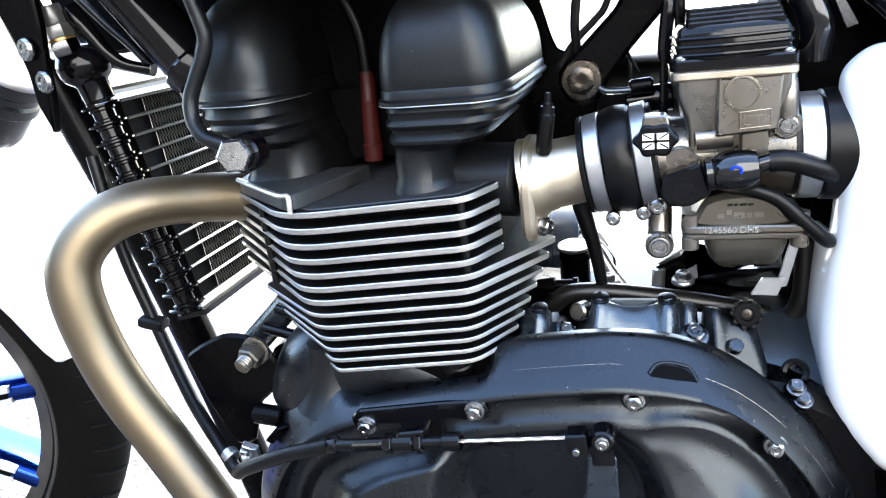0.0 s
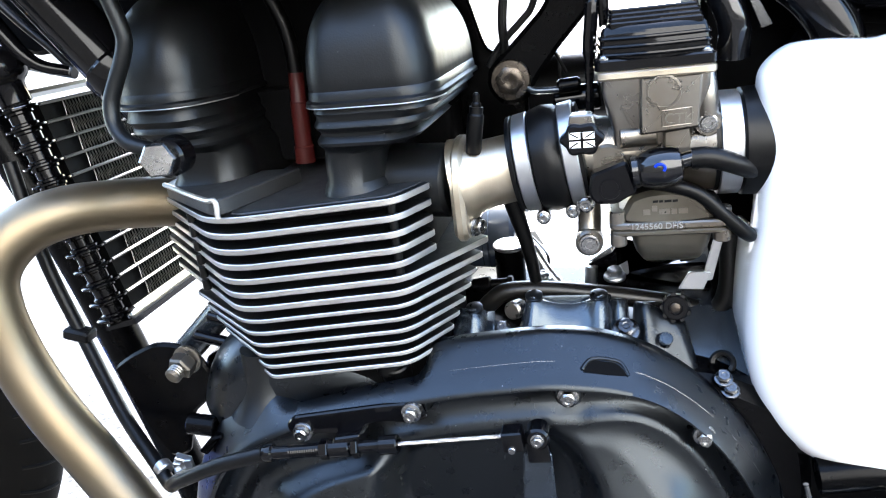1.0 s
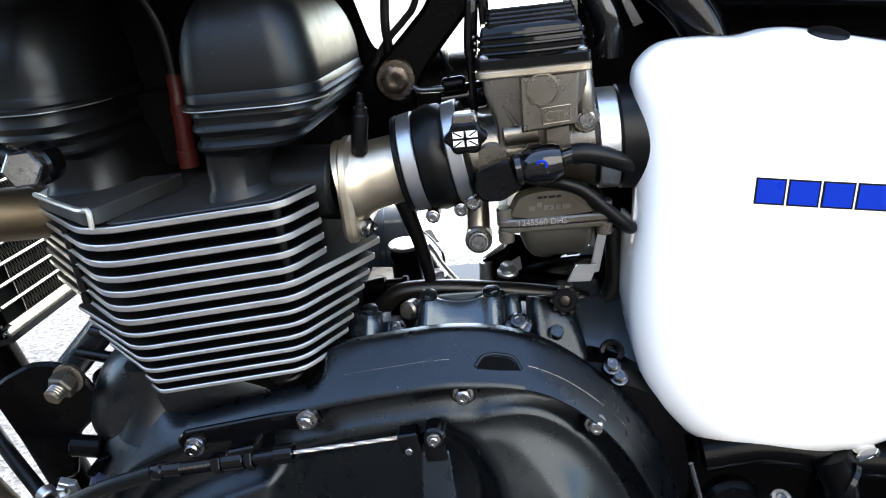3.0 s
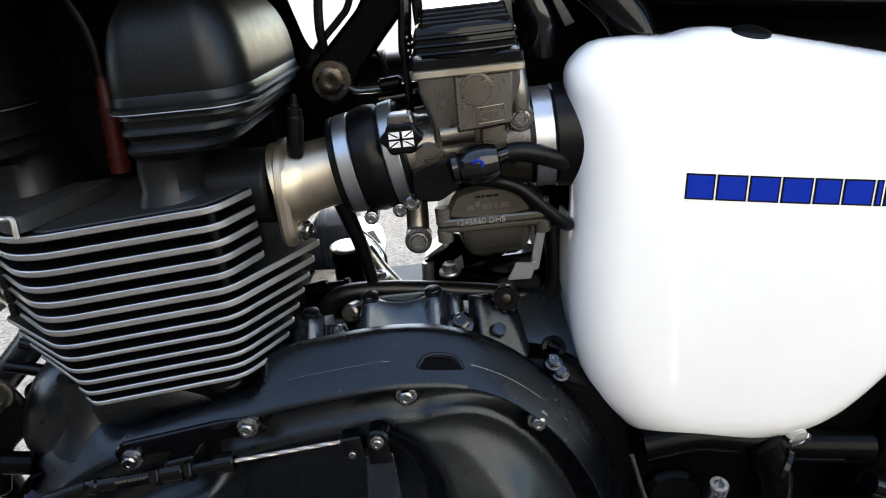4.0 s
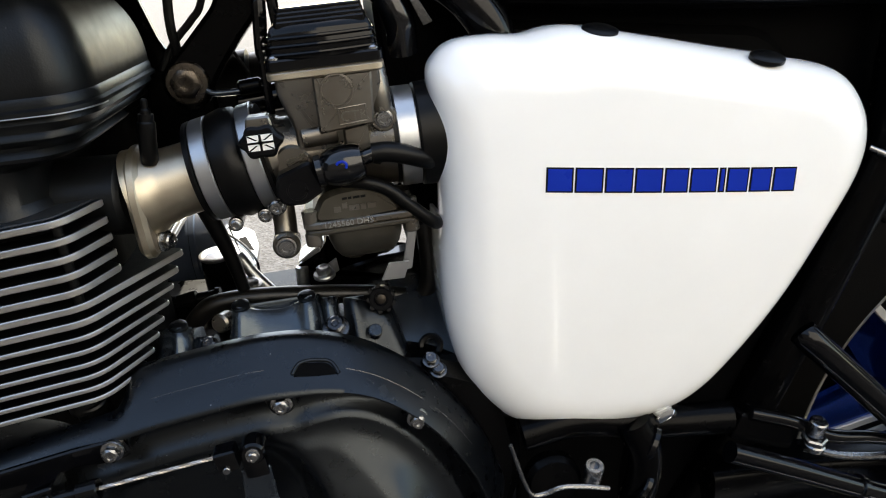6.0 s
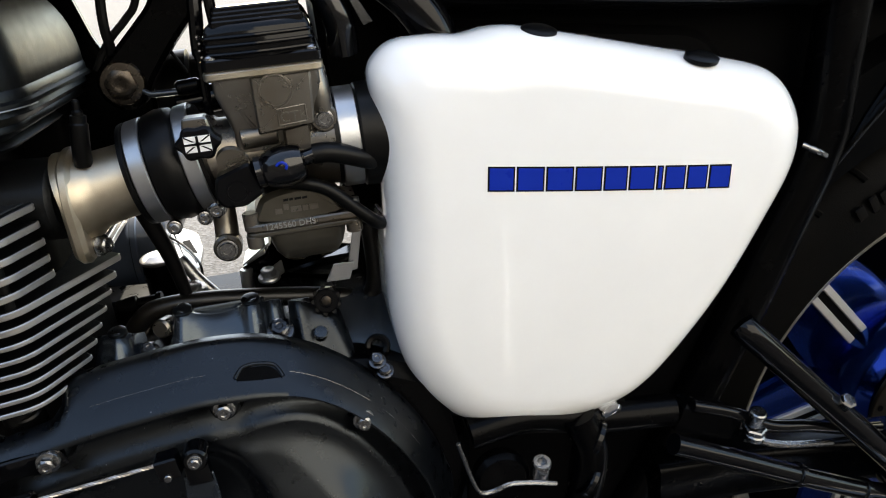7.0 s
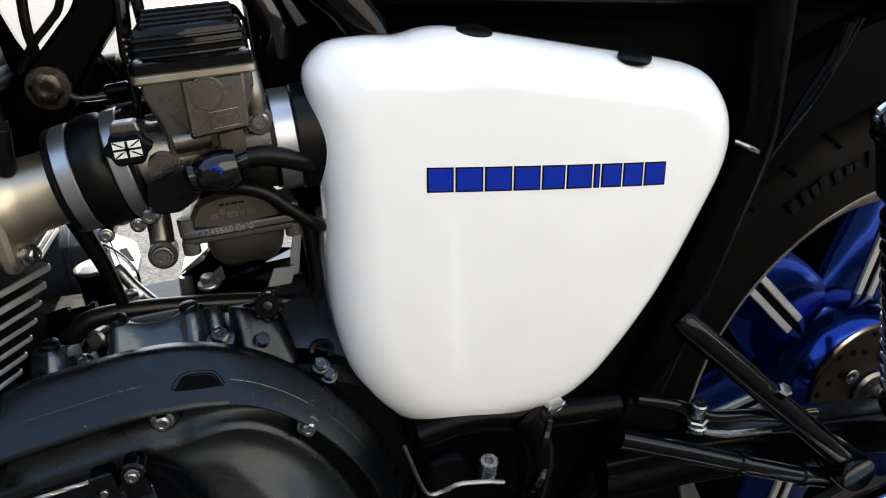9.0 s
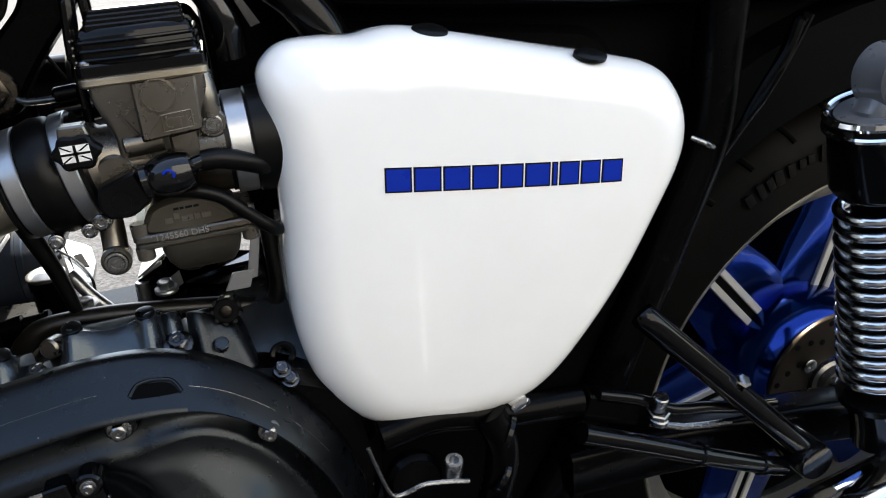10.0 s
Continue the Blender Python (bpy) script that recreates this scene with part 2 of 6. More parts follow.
def wedge(bm, x0, x1, y0, y1, z0, z1, back, flare0=0.0, flare1=0.0):
    """A casting block whose front face leans back from y0 at z0 to y1 at z1; its ends flare out below."""
    o = rounded([(y0, z0), (y1, z1), (back, z1), (back, z0)], 0.005, 4)
    rings = []
    for e, d in ((0, 0.004), (0.0012, 0.0012), (0.004, 0.0)):
        rings.append([Vector((x0 + e - flare0 * (z1 - p.y) / (z1 - z0), p.x, p.y)) for p in inset(o, d)])
    for e, d in ((0.004, 0.0), (0.0012, 0.0012), (0, 0.004)):
        rings.append([Vector((x1 - e + flare1 * (z1 - p.y) / (z1 - z0), p.x, p.y)) for p in inset(o, d)])
    loft(bm, rings)


def brick_shape(bm, centre, size, turn=(0, 0, 0), bevel=0.0015, mat=0):
    """A rounded block, turned by Euler degrees."""
    x, y, z = (s / 2 for s in size)
    tmp = bmesh.new()
    r = min(x, y) * 0.25
    prism(tmp, rounded([(-x, -y), (x, -y), (x, y), (-x, y)], r, 3), "z", -z, z, bevel)
    tmp.transform(pose(*centre, *turn))
    me = bpy.data.meshes.new("tmp")
    tmp.to_mesh(me)
    tmp.free()
    k = len(bm.faces)
    bm.from_mesh(me)
    bm.faces.ensure_lookup_table()
    for f in bm.faces[k:]:
        f.material_index = mat
    bpy.data.meshes.remove(me)


def hexagon(r):
    return [Vector((r * math.cos(math.pi / 3 * k), r * math.sin(math.pi / 3 * k))) for k in range(6)]


def bolt_mesh(flange, hexr, height, name="bolt", socket=False):
    """A flanged hexagon screw head; it points along -y from the origin."""
    bm = bmesh.new()
    lathe(bm, (0, 0.001, 0), (0, -1, 0), [(0, flange), (0.0016, flange), (0.0026, flange * 0.93), (0.003, hexr * 0.9)], 28)
    if socket:
        lathe(bm, (0, 0, 0), (0, -1, 0), [(0.001, hexr), (height - 0.001, hexr), (height, hexr * 0.9), (height, hexr * 0.55), (height * 0.4, hexr * 0.5)], 24)
    else:
        h, lo = rounded(hexagon(hexr), hexr * 0.08, 1), rounded(hexagon(hexr * 0.82), hexr * 0.3, 1)
        rings = [[Vector((q.x, -d, q.y)) for q in o] for o, d in ((h, 0.0005), (h, height * 0.86), (lo, height))]
        lo2 = [q * 0.55 for q in lo]
        rings += [[Vector((q.x, -height, q.y)) for q in lo2], [Vector((q.x, -height * 0.95, q.y)) for q in [v * 0.75 for v in lo2]]]
        loft(bm, rings)
    tidy(bm, 0.5)
    me = bpy.data.meshes.new(name)
    bm.to_mesh(me)
    bm.free()
    me.materials.append(STEEL)
    return me


COVER_BOLT = bolt_mesh(0.0069, 0.0051, 0.0066)
SMALL_BOLT = bolt_mesh(0.0045, 0.0036, 0.0045)


def bolt(p, mesh, parent, turn=0, rx=0, rz=0, label="", name="bolt"):
    return repeat(name, mesh, Matrix.Translation(p) @ pose(0, 0, 0, rx, 0, rz) @ pose(0, 0, 0, 0, turn, 0), parent, label)


# ---- ground ----
bm = bmesh.new()
loft(bm, [[Vector((math.cos(a) * r, math.sin(a) * r, 0)) for a in (2 * math.pi * k / 48 for k in range(48))] for r in (0.5, 2, 8, 40, 400)], cap=False)
bm.faces.new([v for v in bm.verts if v.co.length < 0.51])
ground = part("ground", bm, ASPHALT, None, local=True)
tagged(ground, "grey sunlit asphalt with coarse light stone", "ground", kind="structure")

# ---- the motorcycle ----
motorcycle = new("motorcycle")
motorcycle.location = BASE
tagged(motorcycle, "black twin-cylinder motorcycle with white side panel and blue wheels", "motorcycle")


# cylinder block with its cooling fins
FINS = 13


def fin_height(k):
    """Height of fin k at its rear front corner; the gaps shrink downwards."""
    return 0.5863 - 0.0105 * k + 0.000145 * k * (k - 1)


def lean(bm, slope):
    """Tips a part forwards: the barrels lean in the frame."""
    for v in bm.verts:
        v.co.z += slope * (v.co.x + 0.095)


def fin_outline(k):
    """Plan of fin k, counted from the top: the upper seven run back along the head, the lower ones are cut short."""
    s = k / (FINS - 1)
    if k < 7:
        left = Vector((-0.332, 0.503)).lerp(Vector((-0.342, 0.522)), min(1.0, k / 3)) if k < 6 else Vector((-0.330, 0.508))
    else:
        left = Vector((-0.283, 0.453)).lerp(Vector((-0.241, 0.429)), (k - 7) / (FINS - 8))
    if k < 5:
        right = Vector((-0.0785, 0.409))
    else:
        u = (k - 5) / (FINS - 6)
        right = Vector((-0.050, 0.440)).lerp(Vector((-0.078, 0.409)), u)
    corner_l = Vector((-0.2165, 0.380)).lerp(Vector((-0.1950, 0.380)), s ** 1.4)
    corner_r = Vector((-0.0935, 0.379)).lerp(Vector((-0.0975, 0.380)), s)
    back = left.y + 0.05
    return [corner_l, corner_r, right, Vector((right.x - 0.016, right.y + 0.018)), Vector((right.x - 0.016, back)), Vector((left.x + 0.012, back)), left]


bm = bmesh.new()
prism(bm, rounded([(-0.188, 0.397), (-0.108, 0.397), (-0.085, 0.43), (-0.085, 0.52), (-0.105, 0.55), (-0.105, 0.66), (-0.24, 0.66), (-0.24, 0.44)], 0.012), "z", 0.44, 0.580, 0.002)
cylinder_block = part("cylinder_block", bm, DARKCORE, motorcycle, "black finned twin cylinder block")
for k in range(FINS):
    bm = bmesh.new()
    z = fin_height(k)
    th = 0.0041 if k < 7 else 0.0029
    prism(bm, rounded(fin_outline(k), [0.030 - 0.0020 * k, 0.010, 0.003, 0.003, 0.003, 0.003, 0.004], 6), "z", z - th / 2, z + th / 2, 0.0006, 0, edge_mat=1)
    lean(bm, 0.068 + 0.0033 * k)
    part("fin", bm, [SATIN, FINEDGE], cylinder_block, "black fin with bright machined edge" if k == 0 else "")
for k in range(6):   # rubber dampers between the fins
    z = fin_height(k + 0.5)
    for x, y, r in ((-0.0985, 0.386, 0.0028), (-0.2580, 0.4285, 0.0030)):
        if k == 5 and x > -0.2:
            continue
        bm = bmesh.new()
        zz = z + (0.068 + 0.0033 * k) * (x + 0.095)
        rod(bm, (x, y, zz - 0.004), (x, y, zz + 0.004), r, seg=12)
        part("rubber_damper", bm, RUBBER, cylinder_block)

# cylinder head
bm = bmesh.new()
prism(bm, rounded([(-0.200, 0.384), (-0.098, 0.384), (-0.082, 0.411), (-0.082, 0.66), (-0.28, 0.66), (-0.28, 0.455)], 0.008), "z", 0.583, 0.5890, 0.002)
lean(bm, 0.066)
cylinder_head = part("cylinder_head", bm, HEAD, motorcycle, "satin black cylinder head")
bm = bmesh.new()
prism(bm, rounded([(-0.2190, 0.3875), (-0.2105, 0.3850), (-0.2060, 0.392), (-0.183, 0.46), (-0.290, 0.475), (-0.288, 0.452)], 0.004), "z", 0.586, 0.5965, 0.001, 0, edge_mat=None)
lean(bm, 0.04)
part("head_ledge", bm, HEAD, cylinder_head)
bm = bmesh.new()
tube(bm, [(-0.287, 0.4500, 0.5965), (-0.247, 0.4120, 0.5965), (-0.2190, 0.3870, 0.5965), (-0.2115, 0.3840, 0.5960), (-0.2110, 0.3825, 0.585)], 0.0018, 8, 4)
lean(bm, 0.04)
part("machined_edge", bm, FINEDGE, cylinder_head, "bright machined edge")


def cap_shape(bm, o, z0, z1, lip=0.004):
    """A rocker cover: a band over a lip, a small step, then a rounded dome."""
    c = sum(o, Vector((0, 0))) / len(o)
    rings = []
    for q, y in ((lip * 0.4, 0.0), (-lip * 0.5, 0.001), (-lip * 0.5, 0.003), (0.0, 0.0045), (0.0002, 0.0085), (0.0010, 0.0098)):
        rings.append([Vector((p.x, p.y, z0 + y)) for p in inset(o, q)])
    h = z1 - z0 - 0.0105
    for k in range(17):
        a = k / 16 * math.pi / 2
        s = 0.985 - 0.80 * (1 - math.cos(a)) ** 1.05
        rings.append([Vector((c.x + (p.x - c.x) * s, c.y + (p.y - c.y) * (s if p.y > c.y else 1 - (1 - s) * 0.75), z0 + 0.0105 + h * math.sin(a) ** 0.92)) for p in o])
    loft(bm, rings)


PLAN_REAR = [(-0.152, 0.424), (-0.143, 0.390), (-0.078, 0.386), (-0.066, 0.404), (-0.064, 0.54), (-0.152, 0.54)]
PLAN_FRONT = [(-0.308, 0.470), (-0.294, 0.423), (-0.238, 0.412), (-0.222, 0.448), (-0.232, 0.70), (-0.308, 0.70)]
CORNERS = [0.022, 0.030, 0.022, 0.012, 0.01, 0.01]
COLUMN = {"rear": [(-0.1470, 0.414), (-0.139, 0.3985), (-0.120, 0.3985), (-0.109, 0.414), (-0.109, 0.56), (-0.1470, 0.56)],
          "front": [(-0.279, 0.456), (-0.268, 0.4395), (-0.232, 0.4375), (-0.217, 0.456), (-0.217, 0.58), (-0.279, 0.58)]}
COLUMN = {k: [Vector(p) for p in v] for k, v in COLUMN.items()}
NECK = ((0.5850, 1.0, -0.0040), (0.5905, 1.0, -0.0024), (0.5935, 1.0, -0.0004), (0.6080, 0.98, 0.0), (0.6125, 0.88, 0.0010), (0.6150, 0.70, 0.0012), (0.6165, 0.52, 0.0004), (0.6185, 0.40, -0.0012), (0.6205, 0.36, -0.0014), (0.6225, 0.36, 0.0002),
        (0.6240, 0.36, 0.0016), (0.6262, 0.30, 0.0014), (0.6280, 0.20, -0.0004), (0.6298, 0.16, -0.0014), (0.6316, 0.14, -0.0008), (0.6334, 0.12, 0.0008), (0.6355, 0.07, 0.0010), (0.6380, 0.0, 0.0), (0.6470, 0.0, 0.003))
for name, plan, z0, z1 in (("rear", PLAN_REAR, 0.6415, 0.710), ("front", PLAN_FRONT, 0.6465, 0.723)):
    bm = bmesh.new()
    cap_shape(bm, rounded(plan, CORNERS, 9), z0, z1)
    cap = part("rocker_cover", bm, SATIN, motorcycle, "satin black rounded rocker cover")
    bm = bmesh.new()
    o = [Vector((p.x, p.y, z0 + 0.0005)) for p in inset(rounded(plan, CORNERS, 9), -0.0022)]
    tube(bm, o[6:40], 0.00038, 6, 1)
    part("worn_seam", bm, FINEDGE, cap, "worn bright seam line")
    # a neck with two swollen rings, narrowing to a column that flares on the head
    bm = bmesh.new()
    foot = COLUMN[name]
    o = inset(rounded(plan, CORNERS, 9), 0.0015)
    c = rounded(foot, 0.010, 9)
    rings = []
    for z, f, d in NECK:
        rings.append([Vector((p.x, p.y, z)) for p in inset([a.lerp(b, f) for a, b in zip(o, c)], d)])
    loft(bm, rings)
    part("cover_neck", bm, SATIN, cap)

# near-black boxes added behind the covers to block light from the far side
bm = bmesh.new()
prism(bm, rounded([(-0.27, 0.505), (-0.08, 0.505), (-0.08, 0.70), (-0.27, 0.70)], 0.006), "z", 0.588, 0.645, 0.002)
part("gap_blocker", bm, DARKCORE, cylinder_head)
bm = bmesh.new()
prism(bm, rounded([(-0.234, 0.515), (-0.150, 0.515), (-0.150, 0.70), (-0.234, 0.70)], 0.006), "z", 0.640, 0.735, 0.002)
part("head_blocker", bm, DARKCORE, cylinder_head)
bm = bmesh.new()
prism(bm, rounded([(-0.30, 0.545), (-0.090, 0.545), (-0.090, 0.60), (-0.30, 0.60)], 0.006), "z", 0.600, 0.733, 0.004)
part("head_blocker", bm, DARKCORE, cylinder_head)
# added black sheet, cut to close off the bright gap behind the cover
bm = bmesh.new()
prism(bm, rounded([(-0.110, 0.580), (-0.030, 0.580), (-0.028, 0.620), (-0.038, 0.648), (-0.055, 0.655), (-0.059, 0.664), (-0.063, 0.679), (-0.067, 0.694), (-0.070, 0.730), (-0.110, 0.730)], 0.003), "y", 0.545, 0.555, 0.002)
part("rear_blocker", bm, DEEP, cylinder_head)
for x0, prof, mat in ((-0.055, [(0, 0.018), (0.001, 0.0235), (0.024, 0.0255), (0.025, 0.022)], SATIN), (-0.029, [(0, 0.026), (0.001, 0.0295), (0.024, 0.0295), (0.025, 0.026)], RUBBER), (-0.003, [(0, 0.024), (0.001, 0.0265), (0.045, 0.0265), (0.046, 0.022)], SATIN)):
    bm = bmesh.new()
    lathe(bm, (x0, 0.585, 0.6170), (1, 0, 0.0), prof, 36)
    part("far_inlet", bm, mat, cylinder_head)

# spark plug cap and lead between the covers
bm = bmesh.new()
lathe(bm, (-0.1925, 0.492, 0.590), (0.06, 0.0, 1.0), [(0, 0.0075), (0.012, 0.0075), (0.013, 0.0067), (0.045, 0.0067), (0.046, 0.0060), (0.066, 0.0058)], 20)
plug = part("spark_plug_cap", bm, RED, motorcycle, "red spark plug cap")
bm = bmesh.new()
tube(bm, [(-0.1885, 0.492, 0.650), (-0.189, 0.491, 0.68), (-0.194, 0.490, 0.70), (-0.205, 0.49, 0.725)], 0.0052, 12)
part("plug_lead", bm, RUBBER, plug, "black ignition lead")

# oil line with banjo bolt
bm = bmesh.new()
tube(bm, [(-0.276, 0.410, 0.75), (-0.2690, 0.410, 0.719), (-0.2655, 0.410, 0.704), (-0.2645, 0.410, 0.692), (-0.2690, 0.409, 0.680), (-0.2760, 0.408, 0.668), (-0.2820, 0.406, 0.655), (-0.2815, 0.403, 0.642), (-0.2740, 0.399, 0.632), (-0.262, 0.397, 0.6265), (-0.246, 0.398, 0.622)], 0.0052, 14)
oil_line = part("oil_line", bm, SATIN, motorcycle, "black steel oil line")
bm = bmesh.new()
lathe(bm, (-0.247, 0.412, 0.618), (0.0, -1, 0.0), [(0, 0.013), (0.014, 0.013), (0.016, 0.0115), (0.0165, 0.008)], 28)
part("banjo_union", bm, GLOSS, oil_line)
bm = bmesh.new()
lathe(bm, (-0.2500, 0.398, 0.6180), (0.30, -1, 0.10), [(0, 0.0125), (0.002, 0.0125), (0.002, 0.0118), (0.0105, 0.0118), (0.0118, 0.0104), (0.0119, 0.0012), (0.0113, 0.0008)], 6)
part("banjo_bolt", bm, STEEL, oil_line, "plain steel hexagon banjo bolt")

def bump01(t):
    t = min(1.0, max(0.0, t))
    return t * t * (3 - 2 * t)


# exhaust header
bm = bmesh.new()
tube(bm, [(-0.262, 0.520, 0.562), (-0.306, 0.492, 0.566), (-0.338, 0.462, 0.573), (-0.362, 0.433, 0.577), (-0.384, 0.410, 0.570), (-0.4005, 0.394, 0.549), (-0.4025, 0.387, 0.523), (-0.3945, 0.385, 0.481), (-0.377, 0.383, 0.439), (-0.352, 0.382, 0.396), (-0.327, 0.380, 0.352), (-0.298, 0.375, 0.30), (-0.26, 0.370, 0.24)], lambda q: 0.0212 - 0.0022 * bump01(q / 0.22), 40, 10)
part("exhaust_header", bm, BRONZE, motorcycle, "bronze heat-tinted exhaust header pipe")

# clutch cover
RIM = [(0.134, 0.345), (0.131, 0.372), (0.123, 0.396), (0.108, 0.424), (0.088, 0.449), (0.058, 0.474), (0.026, 0.488), (-0.007, 0.492), (-0.042, 0.4895), (-0.090, 0.483), (-0.150, 0.470), (-0.208, 0.452), (-0.252, 0.424), (-0.282, 0.375), (-0.290, 0.320), (-0.25, 0.27), (-0.10, 0.24), (0.05, 0.25), (0.115, 0.295)]


def cover_face(x, z):
    """Depth of the inner face: a shallow dome with a round dish for the lever."""
    y = 0.3715 - 0.006 * bump01(1 - math.hypot(x - 0.06, (z - 0.37) * 1.2) / 0.10)
    r = math.hypot((x + 0.055) * 0.9, z - 0.385)
    dish = 1 - bump01((r - 0.050) / 0.022)
    y -= 0.023 * bump01((0.447 - z) / 0.088) * bump01((0.128 - x) / 0.07) * bump01((x + 0.27) / 0.09)
    return y + (0.376 - y + 0.006) * dish


bm = bmesh.new()
o = smooth_outline(RIM, 14)
profile = [(0.001, 0.408), (0.0, 0.4015), (0.0003, 0.3985), (0.0018, 0.3960), (0.0045, 0.3925), (0.010, 0.3855), (0.017, 0.3765), (0.0215, 0.3705), (0.0240, 0.3680), (0.0255, 0.3680), (0.0265, 0.3705), (0.0280, 0.3770), (0.0300, 0.3812), (0.036, 0.3832), (0.042, 0.3815), (0.047, 0.3775), (0.052, 0.3735)]
ways = [q - p for p, q in zip(o, inset(o, 1.0))]


def narrow(x):
    return 1 - 0.40 * bump01((x - 0.005) / 0.080)


def dip(x, z):
    return bump01((-0.088 - x) / 0.014) * bump01((x + 0.212) / 0.032) if z > 0.40 else 0.0


def shoulder_depth(x, z):
    """Depth of the shoulder's surface at a point of it."""
    d = min((p - Vector((x, z))).length for p in o) / narrow(x)
    for (d0, y0), (d1, y1) in zip(profile, profile[1:]):
        if d0 <= d <= d1:
            return y0 + (y1 - y0) * (d - d0) / (d1 - d0)
    return profile[-1][1]


def shoulder(d):
    """The rim moved inwards by d; the shoulder narrows towards the rear and is cut back below the barrels."""
    return [p + w * (d + 0.026 * dip(p.x, p.y) * max(0.0, 1 - d / 0.012)) * narrow(p.x) for p, w in zip(o, ways)]


rings = [[Vector((p.x, y, p.y)) for p in shoulder(d)] for d, y in profile]
last = shoulder(0.052)
mid = Vector((-0.07, 0.36))
for k in range(1, 60):
    t = k / 60
    ring = []
    for p in last:
        q = p.lerp(mid, t)
        y = cover_face(q.x, q.y)
        ring.append(Vector((q.x, 0.3735 + (y - 0.3735) * bump01(t * 5), q.y)))
    rings.append(ring)
loft(bm, rings)
clutch_cover = part("clutch_cover", bm, CASE, motorcycle, "satin black clutch cover with light scratches", sharp=0.9)
for x, z in ((0.0, 0.460), (0.079, 0.433), (-0.098, 0.4515), (-0.174, 0.436), (0.128 - 0.007, 0.352)):
    bm = bmesh.new()
    if x > 0.05:
        bm.free()
        bolt((x, 0.3745, z), COVER_BOLT, clutch_cover, 17 * x * 100)
        continue
    lathe(bm, (x, 0.383, z), (0, -1, 0), [(-0.002, 0.0120), (0.003, 0.0100), (0.0065, 0.0090), (0.0086, 0.0083), (0.0094, 0.0076), (0.0096, 0.006)], 26)
    part("bolt_boss", bm, CASE, clutch_cover)
    bolt((x, 0.3735 if x > -0.09 else 0.3672, z), COVER_BOLT, clutch_cover, 17 * x * 100)
# slot in the shoulder: its dark opening is a near-black patch under a raised lip
LIP = [(0.0088, 0.4755), (0.0105, 0.4772), (0.0125, 0.4786), (0.0150, 0.4793), (0.0210, 0.4792), (0.0290, 0.4775), (0.0322, 0.4760), (0.0345, 0.4735), (0.0362, 0.4708)]
bm = bmesh.new()
tube(bm, [(x, shoulder_depth(x, z) - 0.0002, z) for x, z in LIP], 0.0013, 10, 4)
part("slot_lip", bm, CASE, clutch_cover)
bm = bmesh.new()
rows = []
for k in range(13):
    e = k / 12
    x = 0.0096 + 0.0260 * e
    lo = 0.4750 - 0.0040 * e
    rows.append([(x, lo + (0.0003 + 0.0046 * (1 - abs(2 * e - 0.95) ** 4)) * j / 3) for j in range(4)])
loft(bm, [[Vector((x, shoulder_depth(x, z) - 0.0011, z)) for x, z in r] + [Vector((x, shoulder_depth(x, z) + 0.002, z)) for x, z in reversed(r)] for r in rows])
part("slot", bm, DARKCORE, clutch_cover, "dark slot in the shoulder")
bm = bmesh.new()
lathe(bm, (-0.008, 0.3925, 0.4855), (0, -0.62, 0.78), [(-0.004, 0.0078), (0.0002, 0.0078), (0.0010, 0.0070)], 24)
part("cast_disc", bm, CASE, clutch_cover)

seam = [p for p in shoulder(0.0112) if p.y > 0.40]
for lo, hi in ((-0.075, -0.005), (0.040, 0.085), (0.090, 0.113)):
    bm = bmesh.new()
    tube(bm, [Vector((p.x, 0.37900, p.y)) for p in seam if lo < p.x < hi], 0.00009, 6, 1)
    part("scratch", bm, STEEL, clutch_cover, "fine bright scratch line" if lo < -0.01 else "")

# clutch cable, adjuster and lever on the cover
bm = bmesh.new()
tube(bm, [(-0.430, 0.47, 0.61), (-0.416, 0.460, 0.533), (-0.394, 0.450, 0.473), (-0.351, 0.420, 0.416), (-0.309, 0.390, 0.391), (-0.289, 0.374, 0.385), (-0.270, 0.358, 0.400), (-0.233, 0.352, 0.4180), (-0.196, 0.351, 0.4295)], 0.0052, 14)
clutch_cable = part("clutch_cable", bm, RUBBER, motorcycle, "black rubber-sleeved clutch cable")
bm = bmesh.new()
A, B = Vector((-0.196, 0.351, 0.4295)), Vector((-0.036, 0.352, 0.4455))
D = (B - A).normalized()
lathe(bm, A, D, [(0, 0.0052), (0.002, 0.0058), (0.006, 0.0058), (0.007, 0.0042), (0.018, 0.0042), (0.018, 0.0046)] + [(0.018 + 0.0008 * k, 0.0046 if k % 2 else 0.0040) for k in range(1, 26)] + [(0.040, 0.0040), (0.092, 0.0040)], 18)
adjuster = part("cable_adjuster", bm, GLOSS, clutch_cable, "black threaded cable adjuster")
for s0, n, r in ((0.040, 0.006, 0.0066), (0.0465, 0.014, 0.0060), (0.062, 0.0045, 0.0072), (0.080, 0.012, 0.0060)):
    bm = bmesh.new()
    seg = 6 if r > 0.0062 else 20
    lathe(bm, A + D * s0, D, [(0, r * 0.9), (0.0006, r), (n - 0.0006, r), (n, r * 0.9)], seg)
    part("adjuster_nut", bm, GLOSS, clutch_cable)
bm = bmesh.new()
w0, w1 = A + D * 0.09, B
wd, wu, wv = basis(w1 - w0)
for strand in range(3):   # three twisted strands
    pts = []
    for k in range(65):
        a = 2 * math.pi * (strand / 3 + k / 64 * 11)
        pts.append(w0.lerp(w1, k / 64) + (wu * math.cos(a) + wv * math.sin(a)) * 0.00062)
    tube(bm, pts, 0.00072, 6, 1)
part("inner_wire", bm, CABLE, clutch_cable, "bright stranded inner wire")
bm = bmesh.new()
